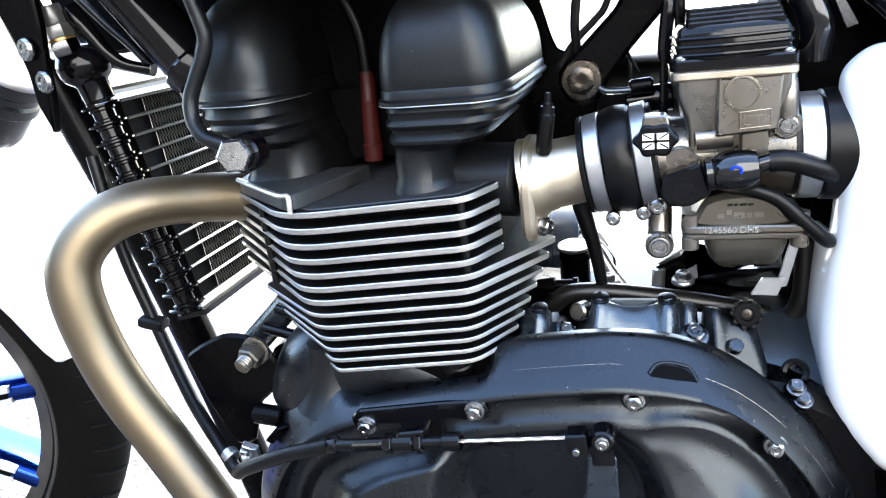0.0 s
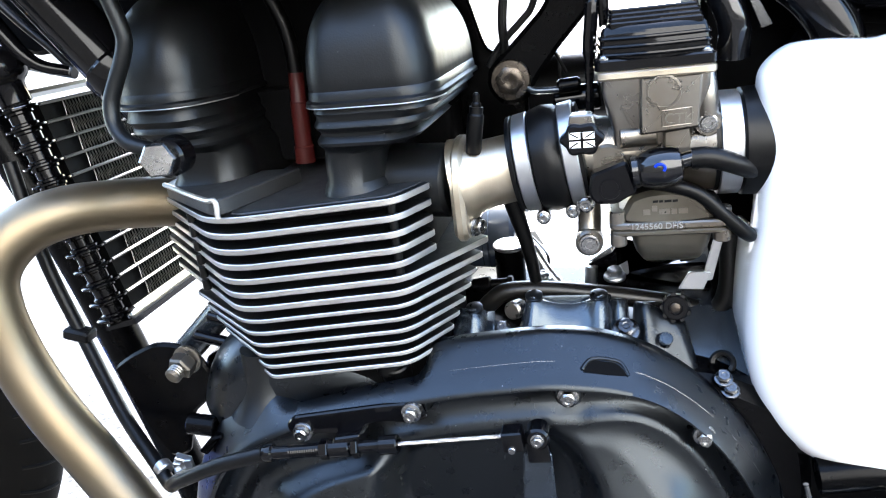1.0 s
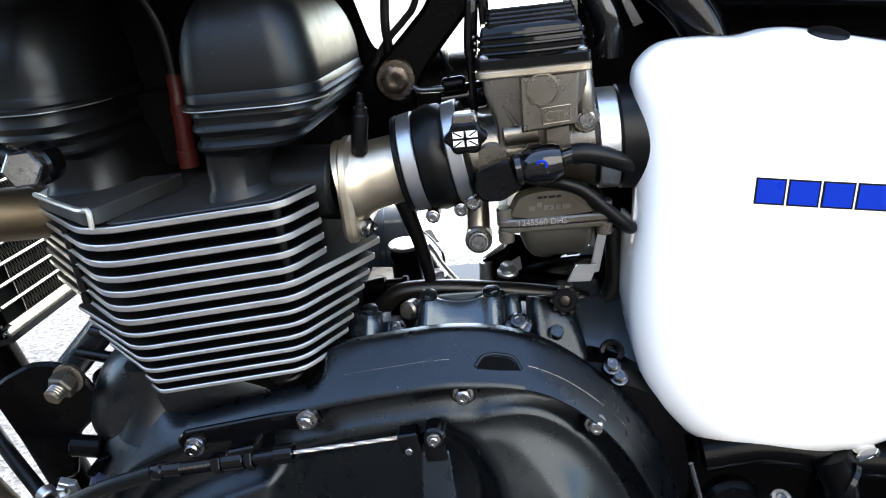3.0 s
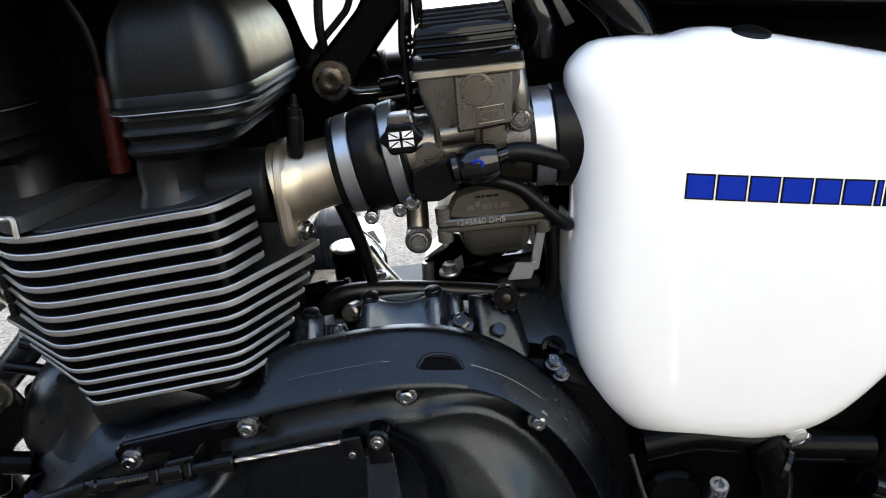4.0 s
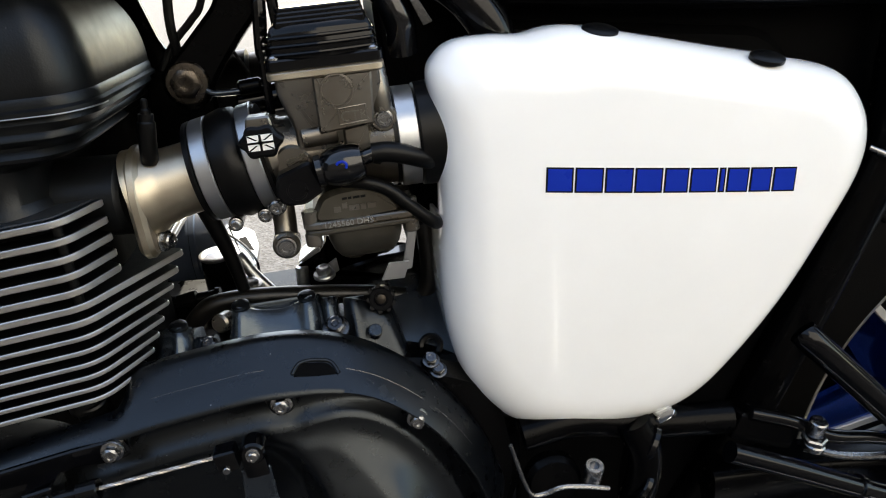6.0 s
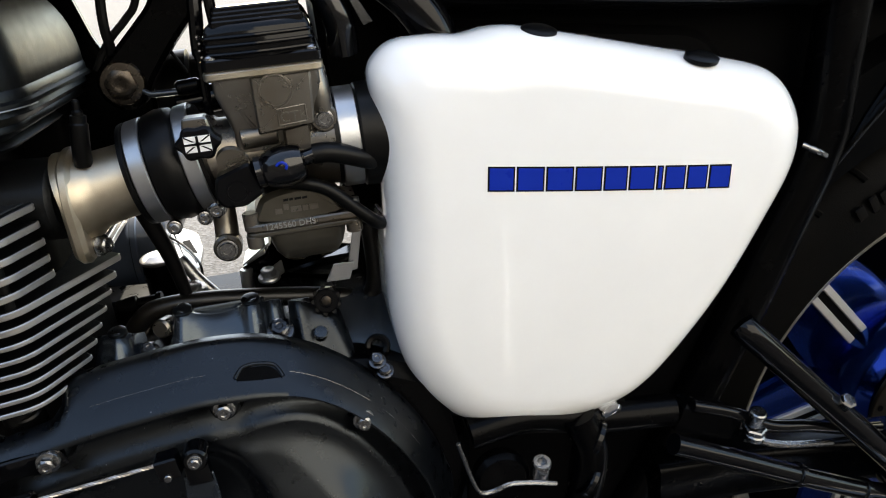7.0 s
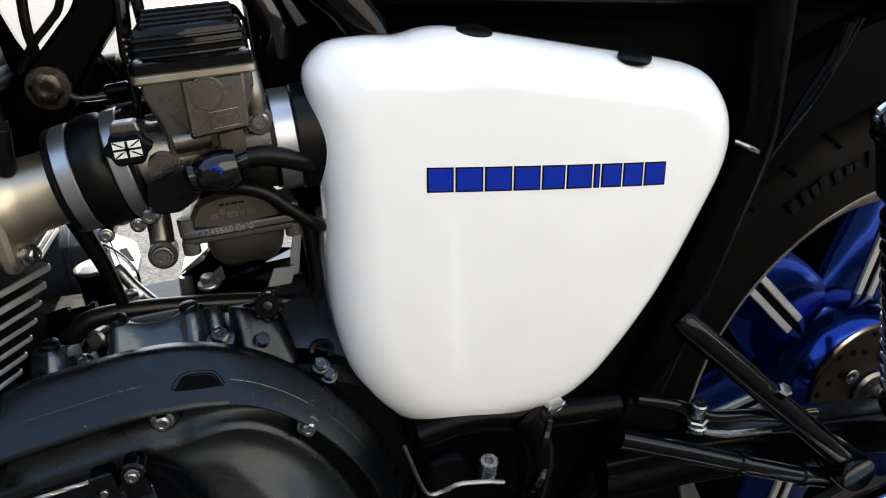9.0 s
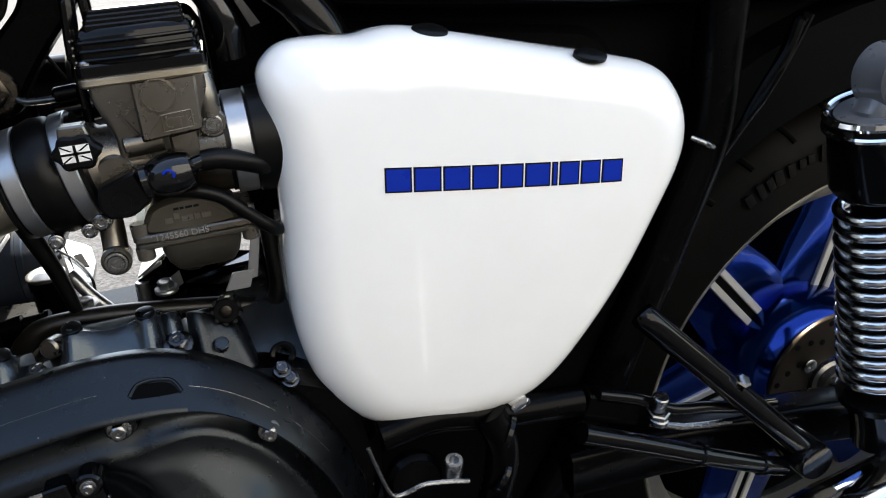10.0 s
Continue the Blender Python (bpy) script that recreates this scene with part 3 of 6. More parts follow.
prism(bm, rounded([(-0.186, 0.440), (-0.180, 0.4465), (-0.120, 0.4555), (-0.092, 0.4585), (-0.088, 0.4465), (-0.100, 0.443), (-0.118, 0.444), (-0.130, 0.441), (-0.150, 0.434), (-0.166, 0.434), (-0.172, 0.4285), (-0.182, 0.430)], 0.003), "y", 0.3675, 0.3715, 0.001)
prism(bm, rounded([(-0.151, 0.429), (-0.131, 0.431), (-0.128, 0.446), (-0.146, 0.443)], 0.002), "y", 0.349, 0.3735, 0.001)
cable_bracket = part("cable_bracket", bm, GLOSS, motorcycle, "black cable bracket bolted to the clutch cover")
bm = bmesh.new()
brick_shape(bm, (-0.0325, 0.352, 0.4440), (0.0125, 0.012, 0.013), (0, -6, 0), 0.001)
lever = part("clutch_lever", bm, GLOSS, motorcycle, "black clutch release lever")
bm = bmesh.new()
brick_shape(bm, (-0.0185, 0.3555, 0.4365), (0.0135, 0.008, 0.020), (0, -4, 0), 0.001)
lathe(bm, (-0.018, 0.362, 0.4440), (0, -1, 0), [(0, 0.0072), (0.011, 0.0072), (0.0125, 0.006)], 24)
part("lever_clevis", bm, GLOSS, lever)
bm = bmesh.new()
prism(bm, rounded([(-0.0275, 0.432), (-0.0105, 0.432), (-0.0085, 0.375), (-0.0315, 0.375)], 0.002), "y", 0.3535, 0.3575, 0.0012)
part("lever_arm", bm, DECK, lever)
bolt((-0.018, 0.3505, 0.4440), SMALL_BOLT, lever, 12)
bolt((-0.033, 0.3465, 0.4395), bolt_mesh(0.0024, 0.002, 0.0015, "clevis_pin"), lever, 0, name="clevis_pin")

# crankcase behind the cover, with the upper bosses
bm = bmesh.new()
o = smooth_outline([(0.140, 0.32), (0.145, 0.41), (0.105, 0.448), (0.03, 0.458), (-0.08, 0.458), (-0.17, 0.458), (-0.222, 0.468), (-0.255, 0.440), (-0.270, 0.400), (-0.272, 0.32), (-0.2, 0.22), (0.05, 0.22)], 6)
prism(bm, o, "y", 0.405, 0.60, 0.008)
crankcase = part("crankcase", bm, DEEP, motorcycle, "satin black crankcase")
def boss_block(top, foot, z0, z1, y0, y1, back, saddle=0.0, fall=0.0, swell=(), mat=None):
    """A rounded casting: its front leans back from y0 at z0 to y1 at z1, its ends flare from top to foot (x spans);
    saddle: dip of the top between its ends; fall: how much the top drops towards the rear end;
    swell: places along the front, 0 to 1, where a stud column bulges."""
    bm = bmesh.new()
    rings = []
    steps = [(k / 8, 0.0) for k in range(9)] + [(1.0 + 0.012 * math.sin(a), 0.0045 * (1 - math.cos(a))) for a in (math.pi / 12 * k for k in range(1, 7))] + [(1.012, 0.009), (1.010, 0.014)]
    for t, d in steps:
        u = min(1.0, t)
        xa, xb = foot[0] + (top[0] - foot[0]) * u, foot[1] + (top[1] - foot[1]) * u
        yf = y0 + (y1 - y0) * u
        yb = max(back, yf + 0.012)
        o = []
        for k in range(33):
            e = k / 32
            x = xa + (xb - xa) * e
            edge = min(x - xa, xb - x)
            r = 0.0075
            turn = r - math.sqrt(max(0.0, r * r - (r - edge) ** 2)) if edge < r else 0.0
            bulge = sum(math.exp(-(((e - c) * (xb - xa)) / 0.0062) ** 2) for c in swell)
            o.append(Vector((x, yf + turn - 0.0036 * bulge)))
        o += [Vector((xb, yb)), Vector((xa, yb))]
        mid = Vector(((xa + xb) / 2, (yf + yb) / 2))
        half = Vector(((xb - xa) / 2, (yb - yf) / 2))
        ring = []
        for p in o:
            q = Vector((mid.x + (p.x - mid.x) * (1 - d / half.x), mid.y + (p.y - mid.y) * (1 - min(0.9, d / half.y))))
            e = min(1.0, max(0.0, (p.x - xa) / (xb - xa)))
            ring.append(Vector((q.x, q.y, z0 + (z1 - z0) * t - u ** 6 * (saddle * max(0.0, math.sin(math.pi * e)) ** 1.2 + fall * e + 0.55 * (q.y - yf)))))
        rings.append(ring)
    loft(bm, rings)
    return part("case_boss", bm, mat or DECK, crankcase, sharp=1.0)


# bosses in the skylit paint, the rear one in the darker case paint
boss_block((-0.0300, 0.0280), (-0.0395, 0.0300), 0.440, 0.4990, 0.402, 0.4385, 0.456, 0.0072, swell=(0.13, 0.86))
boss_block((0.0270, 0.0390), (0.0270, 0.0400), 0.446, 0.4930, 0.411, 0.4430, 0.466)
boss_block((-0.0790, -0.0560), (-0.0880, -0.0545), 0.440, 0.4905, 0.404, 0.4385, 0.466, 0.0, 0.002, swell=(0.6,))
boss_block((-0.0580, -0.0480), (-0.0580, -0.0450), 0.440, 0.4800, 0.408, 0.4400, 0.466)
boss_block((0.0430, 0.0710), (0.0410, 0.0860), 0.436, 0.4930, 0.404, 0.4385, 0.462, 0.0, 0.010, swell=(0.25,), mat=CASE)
# dark blank studs on the bosses
for p, dd in (((-0.0230, 0.4395, 0.4965), (0, -0.30, 0.95)), ((0.0200, 0.4395, 0.4960), (0, -0.30, 0.95)), ((0.0612, 0.4240, 0.4715), (0.1, -0.62, 0.78)), ((-0.0650, 0.4395, 0.4885), (0, -0.30, 0.95))):
    bm = bmesh.new()
    r = 0.0060 if p[0] < 0.05 else 0.0046
    lathe(bm, p, dd, [(-0.008, r), (0.0026, r), (0.0031, r * 0.87)], 24)
    part("blank_stud", bm, CASE if p[0] < 0.05 else DECK, crankcase)
CASE_BOLT = bolt_mesh(0.0092, 0.0068, 0.0080, "case_bolt")
SIDE_BOLT = bolt_mesh(0.0060, 0.0047, 0.0062, "side_bolt")
for me in (CASE_BOLT, SIDE_BOLT):
    me.materials[0] = DARKSTEEL
bolt((0.0365, 0.4230, 0.4790), CASE_BOLT, crankcase, 10, rx=-52)
bolt((-0.0440, 0.4230, 0.4805), SIDE_BOLT, crankcase, 5, rx=-55)
bm = bmesh.new()
lathe(bm, (-0.0350, 0.450, 0.4850), (-0.4, -1, 0.2), [(0, 0.0065), (0.010, 0.0065), (0.0115, 0.005)], 20)
part("steel_plug", bm, ALLOY, crankcase)
bm = bmesh.new()
lathe(bm, (0.0990, 0.438, 0.4470), (-0.2, -1, 0.55), [(-0.01, 0.0085), (0.012, 0.0085), (0.0128, 0.0070), (0.012, 0.0048), (0.004, 0.0045)], 24)
part("breather_stub", bm, RUBBER, crankcase)
bolt((0.0945, 0.4080, 0.4520), SIDE_BOLT, crankcase, 5, rx=-55)
bolt((0.0985, 0.4065, 0.4445), SIDE_BOLT, crankcase, 25, rx=-55)
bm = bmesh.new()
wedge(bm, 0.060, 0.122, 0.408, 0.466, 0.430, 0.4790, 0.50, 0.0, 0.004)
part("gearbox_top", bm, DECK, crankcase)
bm = bmesh.new()
prism(bm, rounded([(-0.302, 0.36), (-0.300, 0.438), (-0.270, 0.452), (-0.23, 0.45), (-0.23, 0.36)], 0.008), "y", 0.465, 0.60, 0.004)
part("case_block", bm, DEEP, crankcase)
bm = bmesh.new()
prism(bm, rounded([(-0.200, 0.425), (-0.196, 0.462), (-0.150, 0.474), (-0.090, 0.480), (-0.086, 0.430)], 0.004), "y", 0.4025, 0.50, 0.003)
part("barrel_base", bm, DARKCORE, crankcase)
bm = bmesh.new()
lathe(bm, (-0.115, 0.400, 0.468), (0, -0.3, 1), [(-0.010, 0.0105), (0.001, 0.0105), (0.0022, 0.0095), (0.0022, 0.004)], 24)
part("base_plug", bm, RUBBER, crankcase)
# front of the crankcase below the barrels
bm = bmesh.new()
o = smooth_outline([(-0.200, 0.490), (-0.232, 0.487), (-0.258, 0.470), (-0.274, 0.444), (-0.277, 0.418), (-0.24, 0.39), (-0.12, 0.40), (-0.09, 0.455), (-0.13, 0.482)], 6)
rings = [[Vector((p.x, 0.62, p.y)) for p in o], [Vector((p.x, 0.438, p.y)) for p in o]]
for k in range(1, 10):
    a = k / 9 * math.pi / 2
    rings.append([Vector((p.x, 0.438 - 0.045 * math.sin(a), p.y)) for p in (q.lerp(Vector((-0.19, 0.43)), 0.55 * (1 - math.cos(a))) for q in o)])
loft(bm, rings)
part("case_front", bm, CASE, crankcase, sharp=1.2)
bm = bmesh.new()
lathe(bm, (-0.2140, 0.408, 0.4300), (0.02, 0.0, 1), [(0, 0.030), (0.006, 0.0255), (0.012, 0.0215), (0.019, 0.0185), (0.028, 0.0168), (0.042, 0.0160), (0.048, 0.0160)], 36)
part("stud_boss", bm, SATIN, crankcase)
bm = bmesh.new()
rod(bm, (-0.118, 0.400, 0.462), (-0.118, 0.400, 0.474), 0.010, seg=28, bevel=0.002)
part("stud_boss", bm, RUBBER, crankcase)
bm = bmesh.new()
rod(bm, (-0.2800, 0.400, 0.4195), (-0.258, 0.400, 0.417), 0.0078, seg=20)
prism(bm, rounded([(-0.268, 0.405), (-0.257, 0.416), (-0.246, 0.419), (-0.262, 0.402)], 0.002), "y", 0.385, 0.40, 0.001)
part("engine_mount_tube", bm, DEEP, crankcase)

# inlet manifold
bm = bmesh.new()
o = rounded([(0.406, 0.552), (0.418, 0.546), (0.440, 0.550), (0.455, 0.57), (0.460, 0.596), (0.452, 0.610), (0.43, 0.6125), (0.412, 0.606), (0.404, 0.588)], 0.008)
prism(bm, [Vector((p.x, p.y)) for p in o], "x", -0.0665, -0.0580, 0.0025)
manifold = part("inlet_manifold", bm, MANIFOLD, motorcycle, "cast alloy inlet manifold with gritty top")
bm = bmesh.new()
lathe(bm, (-0.0655, 0.432, 0.5835), (1, 0, 0.18), [(0, 0.0270), (0.008, 0.0262), (0.0115, 0.0236), (0.019, 0.0218), (0.044, 0.0212)], 40)
part("neck", bm, MANIFOLD, manifold)
bm = bmesh.new()
rod(bm, (-0.0675, 0.432, 0.584), (-0.115, 0.440, 0.585), 0.024, seg=32)
part("inlet_spigot", bm, SATIN, manifold)
bolt((-0.0555, 0.4225, 0.5555), COVER_BOLT, manifold, 15, rz=60)
bm = bmesh.new()
tube(bm, [(-0.0515, 0.420, 0.604), (-0.0500, 0.418, 0.614), (-0.0482, 0.417, 0.624), (-0.0468, 0.417, 0.632)], lambda s: 0.0050 if s < 0.8 else 0.0042, 14)
part("vacuum_cap", bm, RUBBER, manifold, "black rubber vacuum cap")
bm = bmesh.new()
lathe(bm, (-0.0471, 0.417, 0.630), (0.10, 0, 1), [(0, 0.0030), (0.004, 0.0030), (0.0052, 0.0020), (0.0095, 0.0020), (0.0105, 0.0012)], 12)
part("vacuum_tip", bm, RUBBER, manifold)
bm = bmesh.new()
lathe(bm, (-0.0285, 0.432, 0.5915), (1, 0, 0.14), [(0, 0.0230), (0.0006, 0.0300), (0.0030, 0.0306), (0.0042, 0.0292), (0.0140, 0.0295), (0.0150, 0.0314), (0.0225, 0.0332), (0.0300, 0.0322), (0.0320, 0.0305), (0.0440, 0.0305), (0.045, 0.025)], 56)
inlet_rubber = part("inlet_rubber", bm, RUBBER, motorcycle, "black rubber inlet sleeve")
for s, w, r, lx, lz in ((0.0044, 0.0092, 0.0300, -0.0110, 0.5610), (0.0326, 0.0090, 0.0312, 0.0070, 0.5640)):
    bm = bmesh.new()
    c = Vector((-0.0285, 0.432, 0.5915)) + Vector((1, 0, 0.14)).normalized() * s
    lathe(bm, c, (1, 0, 0.14), [(0, r - 0.001), (0, r), (0.0006, r + 0.0006), (w - 0.0006, r + 0.0012), (w, r + 0.0006), (w, r - 0.001)], 64, cap=False)
    band = part("hose_clamp", bm, ZINC, inlet_rubber, "zinc-plated hose clamp band")
    bolt((lx, 0.4165, lz), SMALL_BOLT, inlet_rubber, 8, name="clamp_screw")
    bm = bmesh.new()
    rod(bm, (lx, 0.4165, lz), (lx, 0.436, lz), 0.0042, seg=16)
    part("clamp_lug", bm, ZINC, inlet_rubber)

# carburettor
CY = 0.434


def lettering(name, words, x, y, z, size, mat, parent, depth=0.0005, label=""):
    """Raised letters on a face that looks towards -y; x, z: the left end of the base line."""
    cu = bpy.data.curves.new(name, "FONT")
    cu.body, cu.size, cu.extrude = words, size, depth
    tmp = bpy.data.objects.new(name, cu)
    scene.collection.objects.link(tmp)
    me = bpy.data.meshes.new_from_object(tmp.evaluated_get(bpy.context.evaluated_depsgraph_get()))
    bpy.data.objects.remove(tmp)
    me.materials.clear()
    me.materials.append(mat)
    return repeat(name, me, pose(x, y, z, 90, 0, 0), parent, label)


bm = bmesh.new()
lathe(bm, (0.008, CY, 0.596), (1, 0, 0.0), [(0, 0.024), (0.010, 0.0250), (0.016, 0.022), (0.060, 0.022), (0.072, 0.0260), (0.094, 0.0280)], 40)
carb = part("carburettor", bm, ALLOY, motorcycle, "cast alloy carburettor with black ribbed top")
bm = bmesh.new()
bot = rounded([(0.033, 0.412), (0.079, 0.412), (0.082, 0.455), (0.030, 0.455)], 0.003)
top = rounded([(0.027, 0.403), (0.085, 0.403), (0.088, 0.466), (0.026, 0.466)], 0.004)
loft(bm, [[Vector((p.x, p.y, 0.600)) for p in bot], [Vector((p.x, p.y, 0.612)) for p in bot], [Vector((p.x, p.y, 0.636)) for p in top], [Vector((p.x, p.y, 0.6435)) for p in top]])
part("slide_chamber", bm, ALLOY, carb)
bm = bmesh.new()
prism(bm, rounded([(0.047, 0.611), (0.0785, 0.6135), (0.0805, 0.643), (0.0475, 0.643)], 0.0015), "y", 0.4005, 0.42, 0.0012)
part("cast_panel", bm, ALLOY, carb)
bm = bmesh.new()
loft(bm, [[Vector((0.0285, 0.4036, 0.6420)), Vector((0.0290, 0.4020, 0.6420)), Vector((0.0310, 0.4020, 0.6420)), Vector((0.0315, 0.4036, 0.6420))], [Vector((0.0425, 0.4120, 0.6140)), Vector((0.0430, 0.4100, 0.6140)), Vector((0.0455, 0.4100, 0.6140)), Vector((0.0460, 0.4120, 0.6140))]])
part("cast_web", bm, ALLOY, carb)
bm = bmesh.new()
lathe(bm, (0.0600, 0.4008, 0.6345), (0, -1, 0), [(0, 0.0096), (0.0012, 0.0093), (0.0013, 0.0083), (-0.0004, 0.0080)], 36)
part("cast_ring", bm, ALLOY, carb)
lettering("cast_letters", "CTK", 0.0600, 0.4003, 0.6165, 0.0082, ALLOY, carb, label="raised cast letters")
bm = bmesh.new()
for x0, z0, x1, z1 in ((0.0590, 0.6150, 0.0745, 0.6160), (0.0590, 0.6240, 0.0745, 0.6250), (0.0745, 0.6160, 0.0745, 0.6250), (0.0590, 0.6150, 0.0590, 0.6240)):
    rod(bm, (x0, 0.4003, z0), (x1, 0.4003, z1), 0.0005, seg=8)
part("letter_frame", bm, ALLOY, carb)
bm = bmesh.new()
o = rounded([(0.0235, 0.399), (0.0880, 0.399), (0.0895, 0.470), (0.0225, 0.470)], 0.006, 5)
prism(bm, o, "z", 0.6425, 0.6478, 0.0012)
part("top_flange", bm, MANIFOLD, carb, "bright alloy flange")
CAP = rounded([(0.0235, 0.401), (0.0400, 0.3965), (0.0560, 0.3950), (0.0720, 0.3965), (0.0880, 0.401), (0.0895, 0.470), (0.0225, 0.470)], 0.006, 5)
bm = bmesh.new()
rings = [[Vector((p.x, p.y, z)) for p in inset(o, d)] for z, d in ((0.6478, 0.0008), (0.6482, 0.0), (0.6530, 0.0), (0.6540, 0.0010))]
loft(bm, rings)
cap_base = part("carburettor_top", bm, GLOSS, carb, "gloss black ribbed carburettor top")
bm = bmesh.new()
rings = [[Vector((p.x, p.y, z)) for p in inset(CAP, d)] for z, d in ((0.6530, 0.0038), (0.6560, 0.0032), (0.6620, 0.0034), (0.6670, 0.0042), (0.6700, 0.0056), (0.6716, 0.0078), (0.6722, 0.012))]
loft(bm, rings)
part("cap_body", bm, GLOSS, cap_base)
for k in range(3):
    bm = bmesh.new()
    z = 0.6560 + 0.0043 * k
    ring = [Vector((p.x, p.y, z)) for p in inset(CAP, 0.0032 + 0.0002 * k)]
    tube(bm, ring + ring[:1], 0.00115, 8, 1)
    part("cap_rib", bm, GLOSS, cap_base)
# stepped ribs that climb towards the back of the cap
for k in range(4):
    front = 0.4035 + 0.0050 * k
    o = rounded([(0.0315 + 0.0003 * k, front), (0.0815 - 0.0003 * k, front), (0.0810 - 0.0003 * k, 0.442), (0.0315 + 0.0003 * k, 0.442)], 0.003, 3)
    bm = bmesh.new()
    prism(bm, o, "z", 0.6690, 0.6730 + 0.0021 * k, 0.0008)
    part("cap_step", bm, GLOSS, cap_base)
for x in (0.0285, 0.0825):
    bm = bmesh.new()
    lathe(bm, (x, 0.4040, 0.6538), (0, 0, 1), [(0, 0.0036), (0.0012, 0.0036), (0.0022, 0.0026), (0.0023, 0.0012)], 16)
    part("top_screw", bm, STEEL, carb, "dull steel screw")
for k in range(5):
    bm = bmesh.new()
    lathe(bm, (0.0240 + 0.0006 * (k % 2), 0.412, 0.651 + 0.0036 * k), (0, -1, 0.2), [(0, 0.0012), (0.002, 0.0012), (0.003, 0.0006)], 10)
    part("spring_turn", bm, DARKSTEEL, carb)
bm = bmesh.new()
tube(bm, [(0.0830, 0.416, 0.642), (0.0838, 0.413, 0.630), (0.0842, 0.413, 0.618)], 0.0062, 16)
lathe(bm, (0.0842, 0.424, 0.6140), (0, -1, 0), [(0, 0.0082), (0.014, 0.0082), (0.0152, 0.007)], 24)
part("screw_pillar", bm, ALLOY, carb)
bolt((0.0842, 0.4095, 0.6140), bolt_mesh(0.0058, 0.0044, 0.0035, "pillar_screw", True), carb, 0, name="pillar_screw")
bm = bmesh.new()
prism(bm, rounded([(0.060, 0.588), (0.060, 0.611), (0.076, 0.613), (0.076, 0.588)], 0.002), "y", 0.410, 0.43, 0.0015)
part("venturi_block", bm, ALLOY, carb)
bm = bmesh.new()
lathe(bm, (0.0285, 0.420, 0.594), (0, -1, 0), [(0, 0.0112), (0.008, 0.0108), (0.0095, 0.0095)], 30)
part("shaft_boss", bm, ALLOY, carb)
bm = bmesh.new()
rod(bm, (0.036, 0.4155, 0.6075), (0.057, 0.4155, 0.6085), 0.0068, seg=20)
part("air_passage", bm, ALLOY, carb)
# float bowl
bm = bmesh.new()
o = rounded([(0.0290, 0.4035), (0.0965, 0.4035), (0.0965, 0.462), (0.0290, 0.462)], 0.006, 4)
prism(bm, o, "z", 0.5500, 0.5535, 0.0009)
part("bowl_flange", bm, SHADED_ALLOY, carb)
bm = bmesh.new()
prism(bm, inset(o, -0.0006), "z", 0.5542, 0.5585, 0.0009)
part("body_flange", bm, ALLOY, carb)
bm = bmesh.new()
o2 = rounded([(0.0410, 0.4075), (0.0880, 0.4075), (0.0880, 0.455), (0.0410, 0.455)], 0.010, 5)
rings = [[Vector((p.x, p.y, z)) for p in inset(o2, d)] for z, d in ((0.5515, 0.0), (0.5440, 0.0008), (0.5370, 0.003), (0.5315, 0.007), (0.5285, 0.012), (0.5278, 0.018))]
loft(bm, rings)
part("float_bowl", bm, SHADED_ALLOY, carb, "dull alloy float bowl")
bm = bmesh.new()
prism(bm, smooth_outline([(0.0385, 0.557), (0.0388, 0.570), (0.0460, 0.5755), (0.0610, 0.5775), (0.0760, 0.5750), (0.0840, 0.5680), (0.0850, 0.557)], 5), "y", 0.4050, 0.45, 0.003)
part("bowl_body", bm, SHADED_ALLOY, carb)
lettering("cast_number", "1245560 DHS", 0.0405, 0.4026, 0.5547, 0.0052, ZINC, carb, 0.0005, "raised cast number")
bm = bmesh.new()
for k, (x0, w) in enumerate(((0.048, 0.004), (0.053, 0.003), (0.057, 0.006), (0.064, 0.003), (0.068, 0.005))):
    prism(bm, [Vector((x0 + a, 0.5630 + e + 0.002 * (k == 1))) for a, e in ((0, 0), (w, 0), (w, 0.0032), (0, 0.0032))], "y", 0.4044, 0.4052, 0.0001)
part("worn_emblem", bm, ALLOY, carb)
bm = bmesh.new()
for x0, w in ((0.0535, 0.0030), (0.0570, 0.0022), (0.0600, 0.0040), (0.0645, 0.0030)):
    prism(bm, [Vector((x0 + a, 0.5700 + e)) for a, e in ((0, 0), (w, 0.0002), (w, 0.0016), (0, 0.0014))], "y", 0.4046, 0.4052, 0.0001)
part("ink_mark", bm, DECAL_EDGE, carb, "small black ink mark")
for x, z in ((0.0335, 0.5620), (0.0925, 0.5620), (0.0335, 0.5480), (0.0925, 0.5490)):
    bm = bmesh.new()
    rod(bm, (x, 0.4085, z - 0.0045), (x, 0.4085, z + 0.0035), 0.0050, seg=18)
    part("bowl_lug", bm, ALLOY, carb)
# drain and pilot screws
bm = bmesh.new()
tube(bm, [(0.0165, 0.431, 0.572), (0.0165, 0.428, 0.556), (0.0160, 0.424, 0.545)], 0.0072, 16)
lathe(bm, (0.0160, 0.428, 0.543), (0, -1, 0), [(0, 0.0085), (0.012, 0.0085), (0.0135, 0.007)], 24)
part("drain_post", bm, ALLOY, carb)
bolt((0.0160, 0.4145, 0.543), bolt_mesh(0.0066, 0.0050, 0.003, "drain_screw", True), carb, 0, name="drain_screw")
bolt((0.0150, 0.4145, 0.5695), bolt_mesh(0.0058, 0.0050, 0.007, "pilot_screw"), carb, 20, name="pilot_screw")
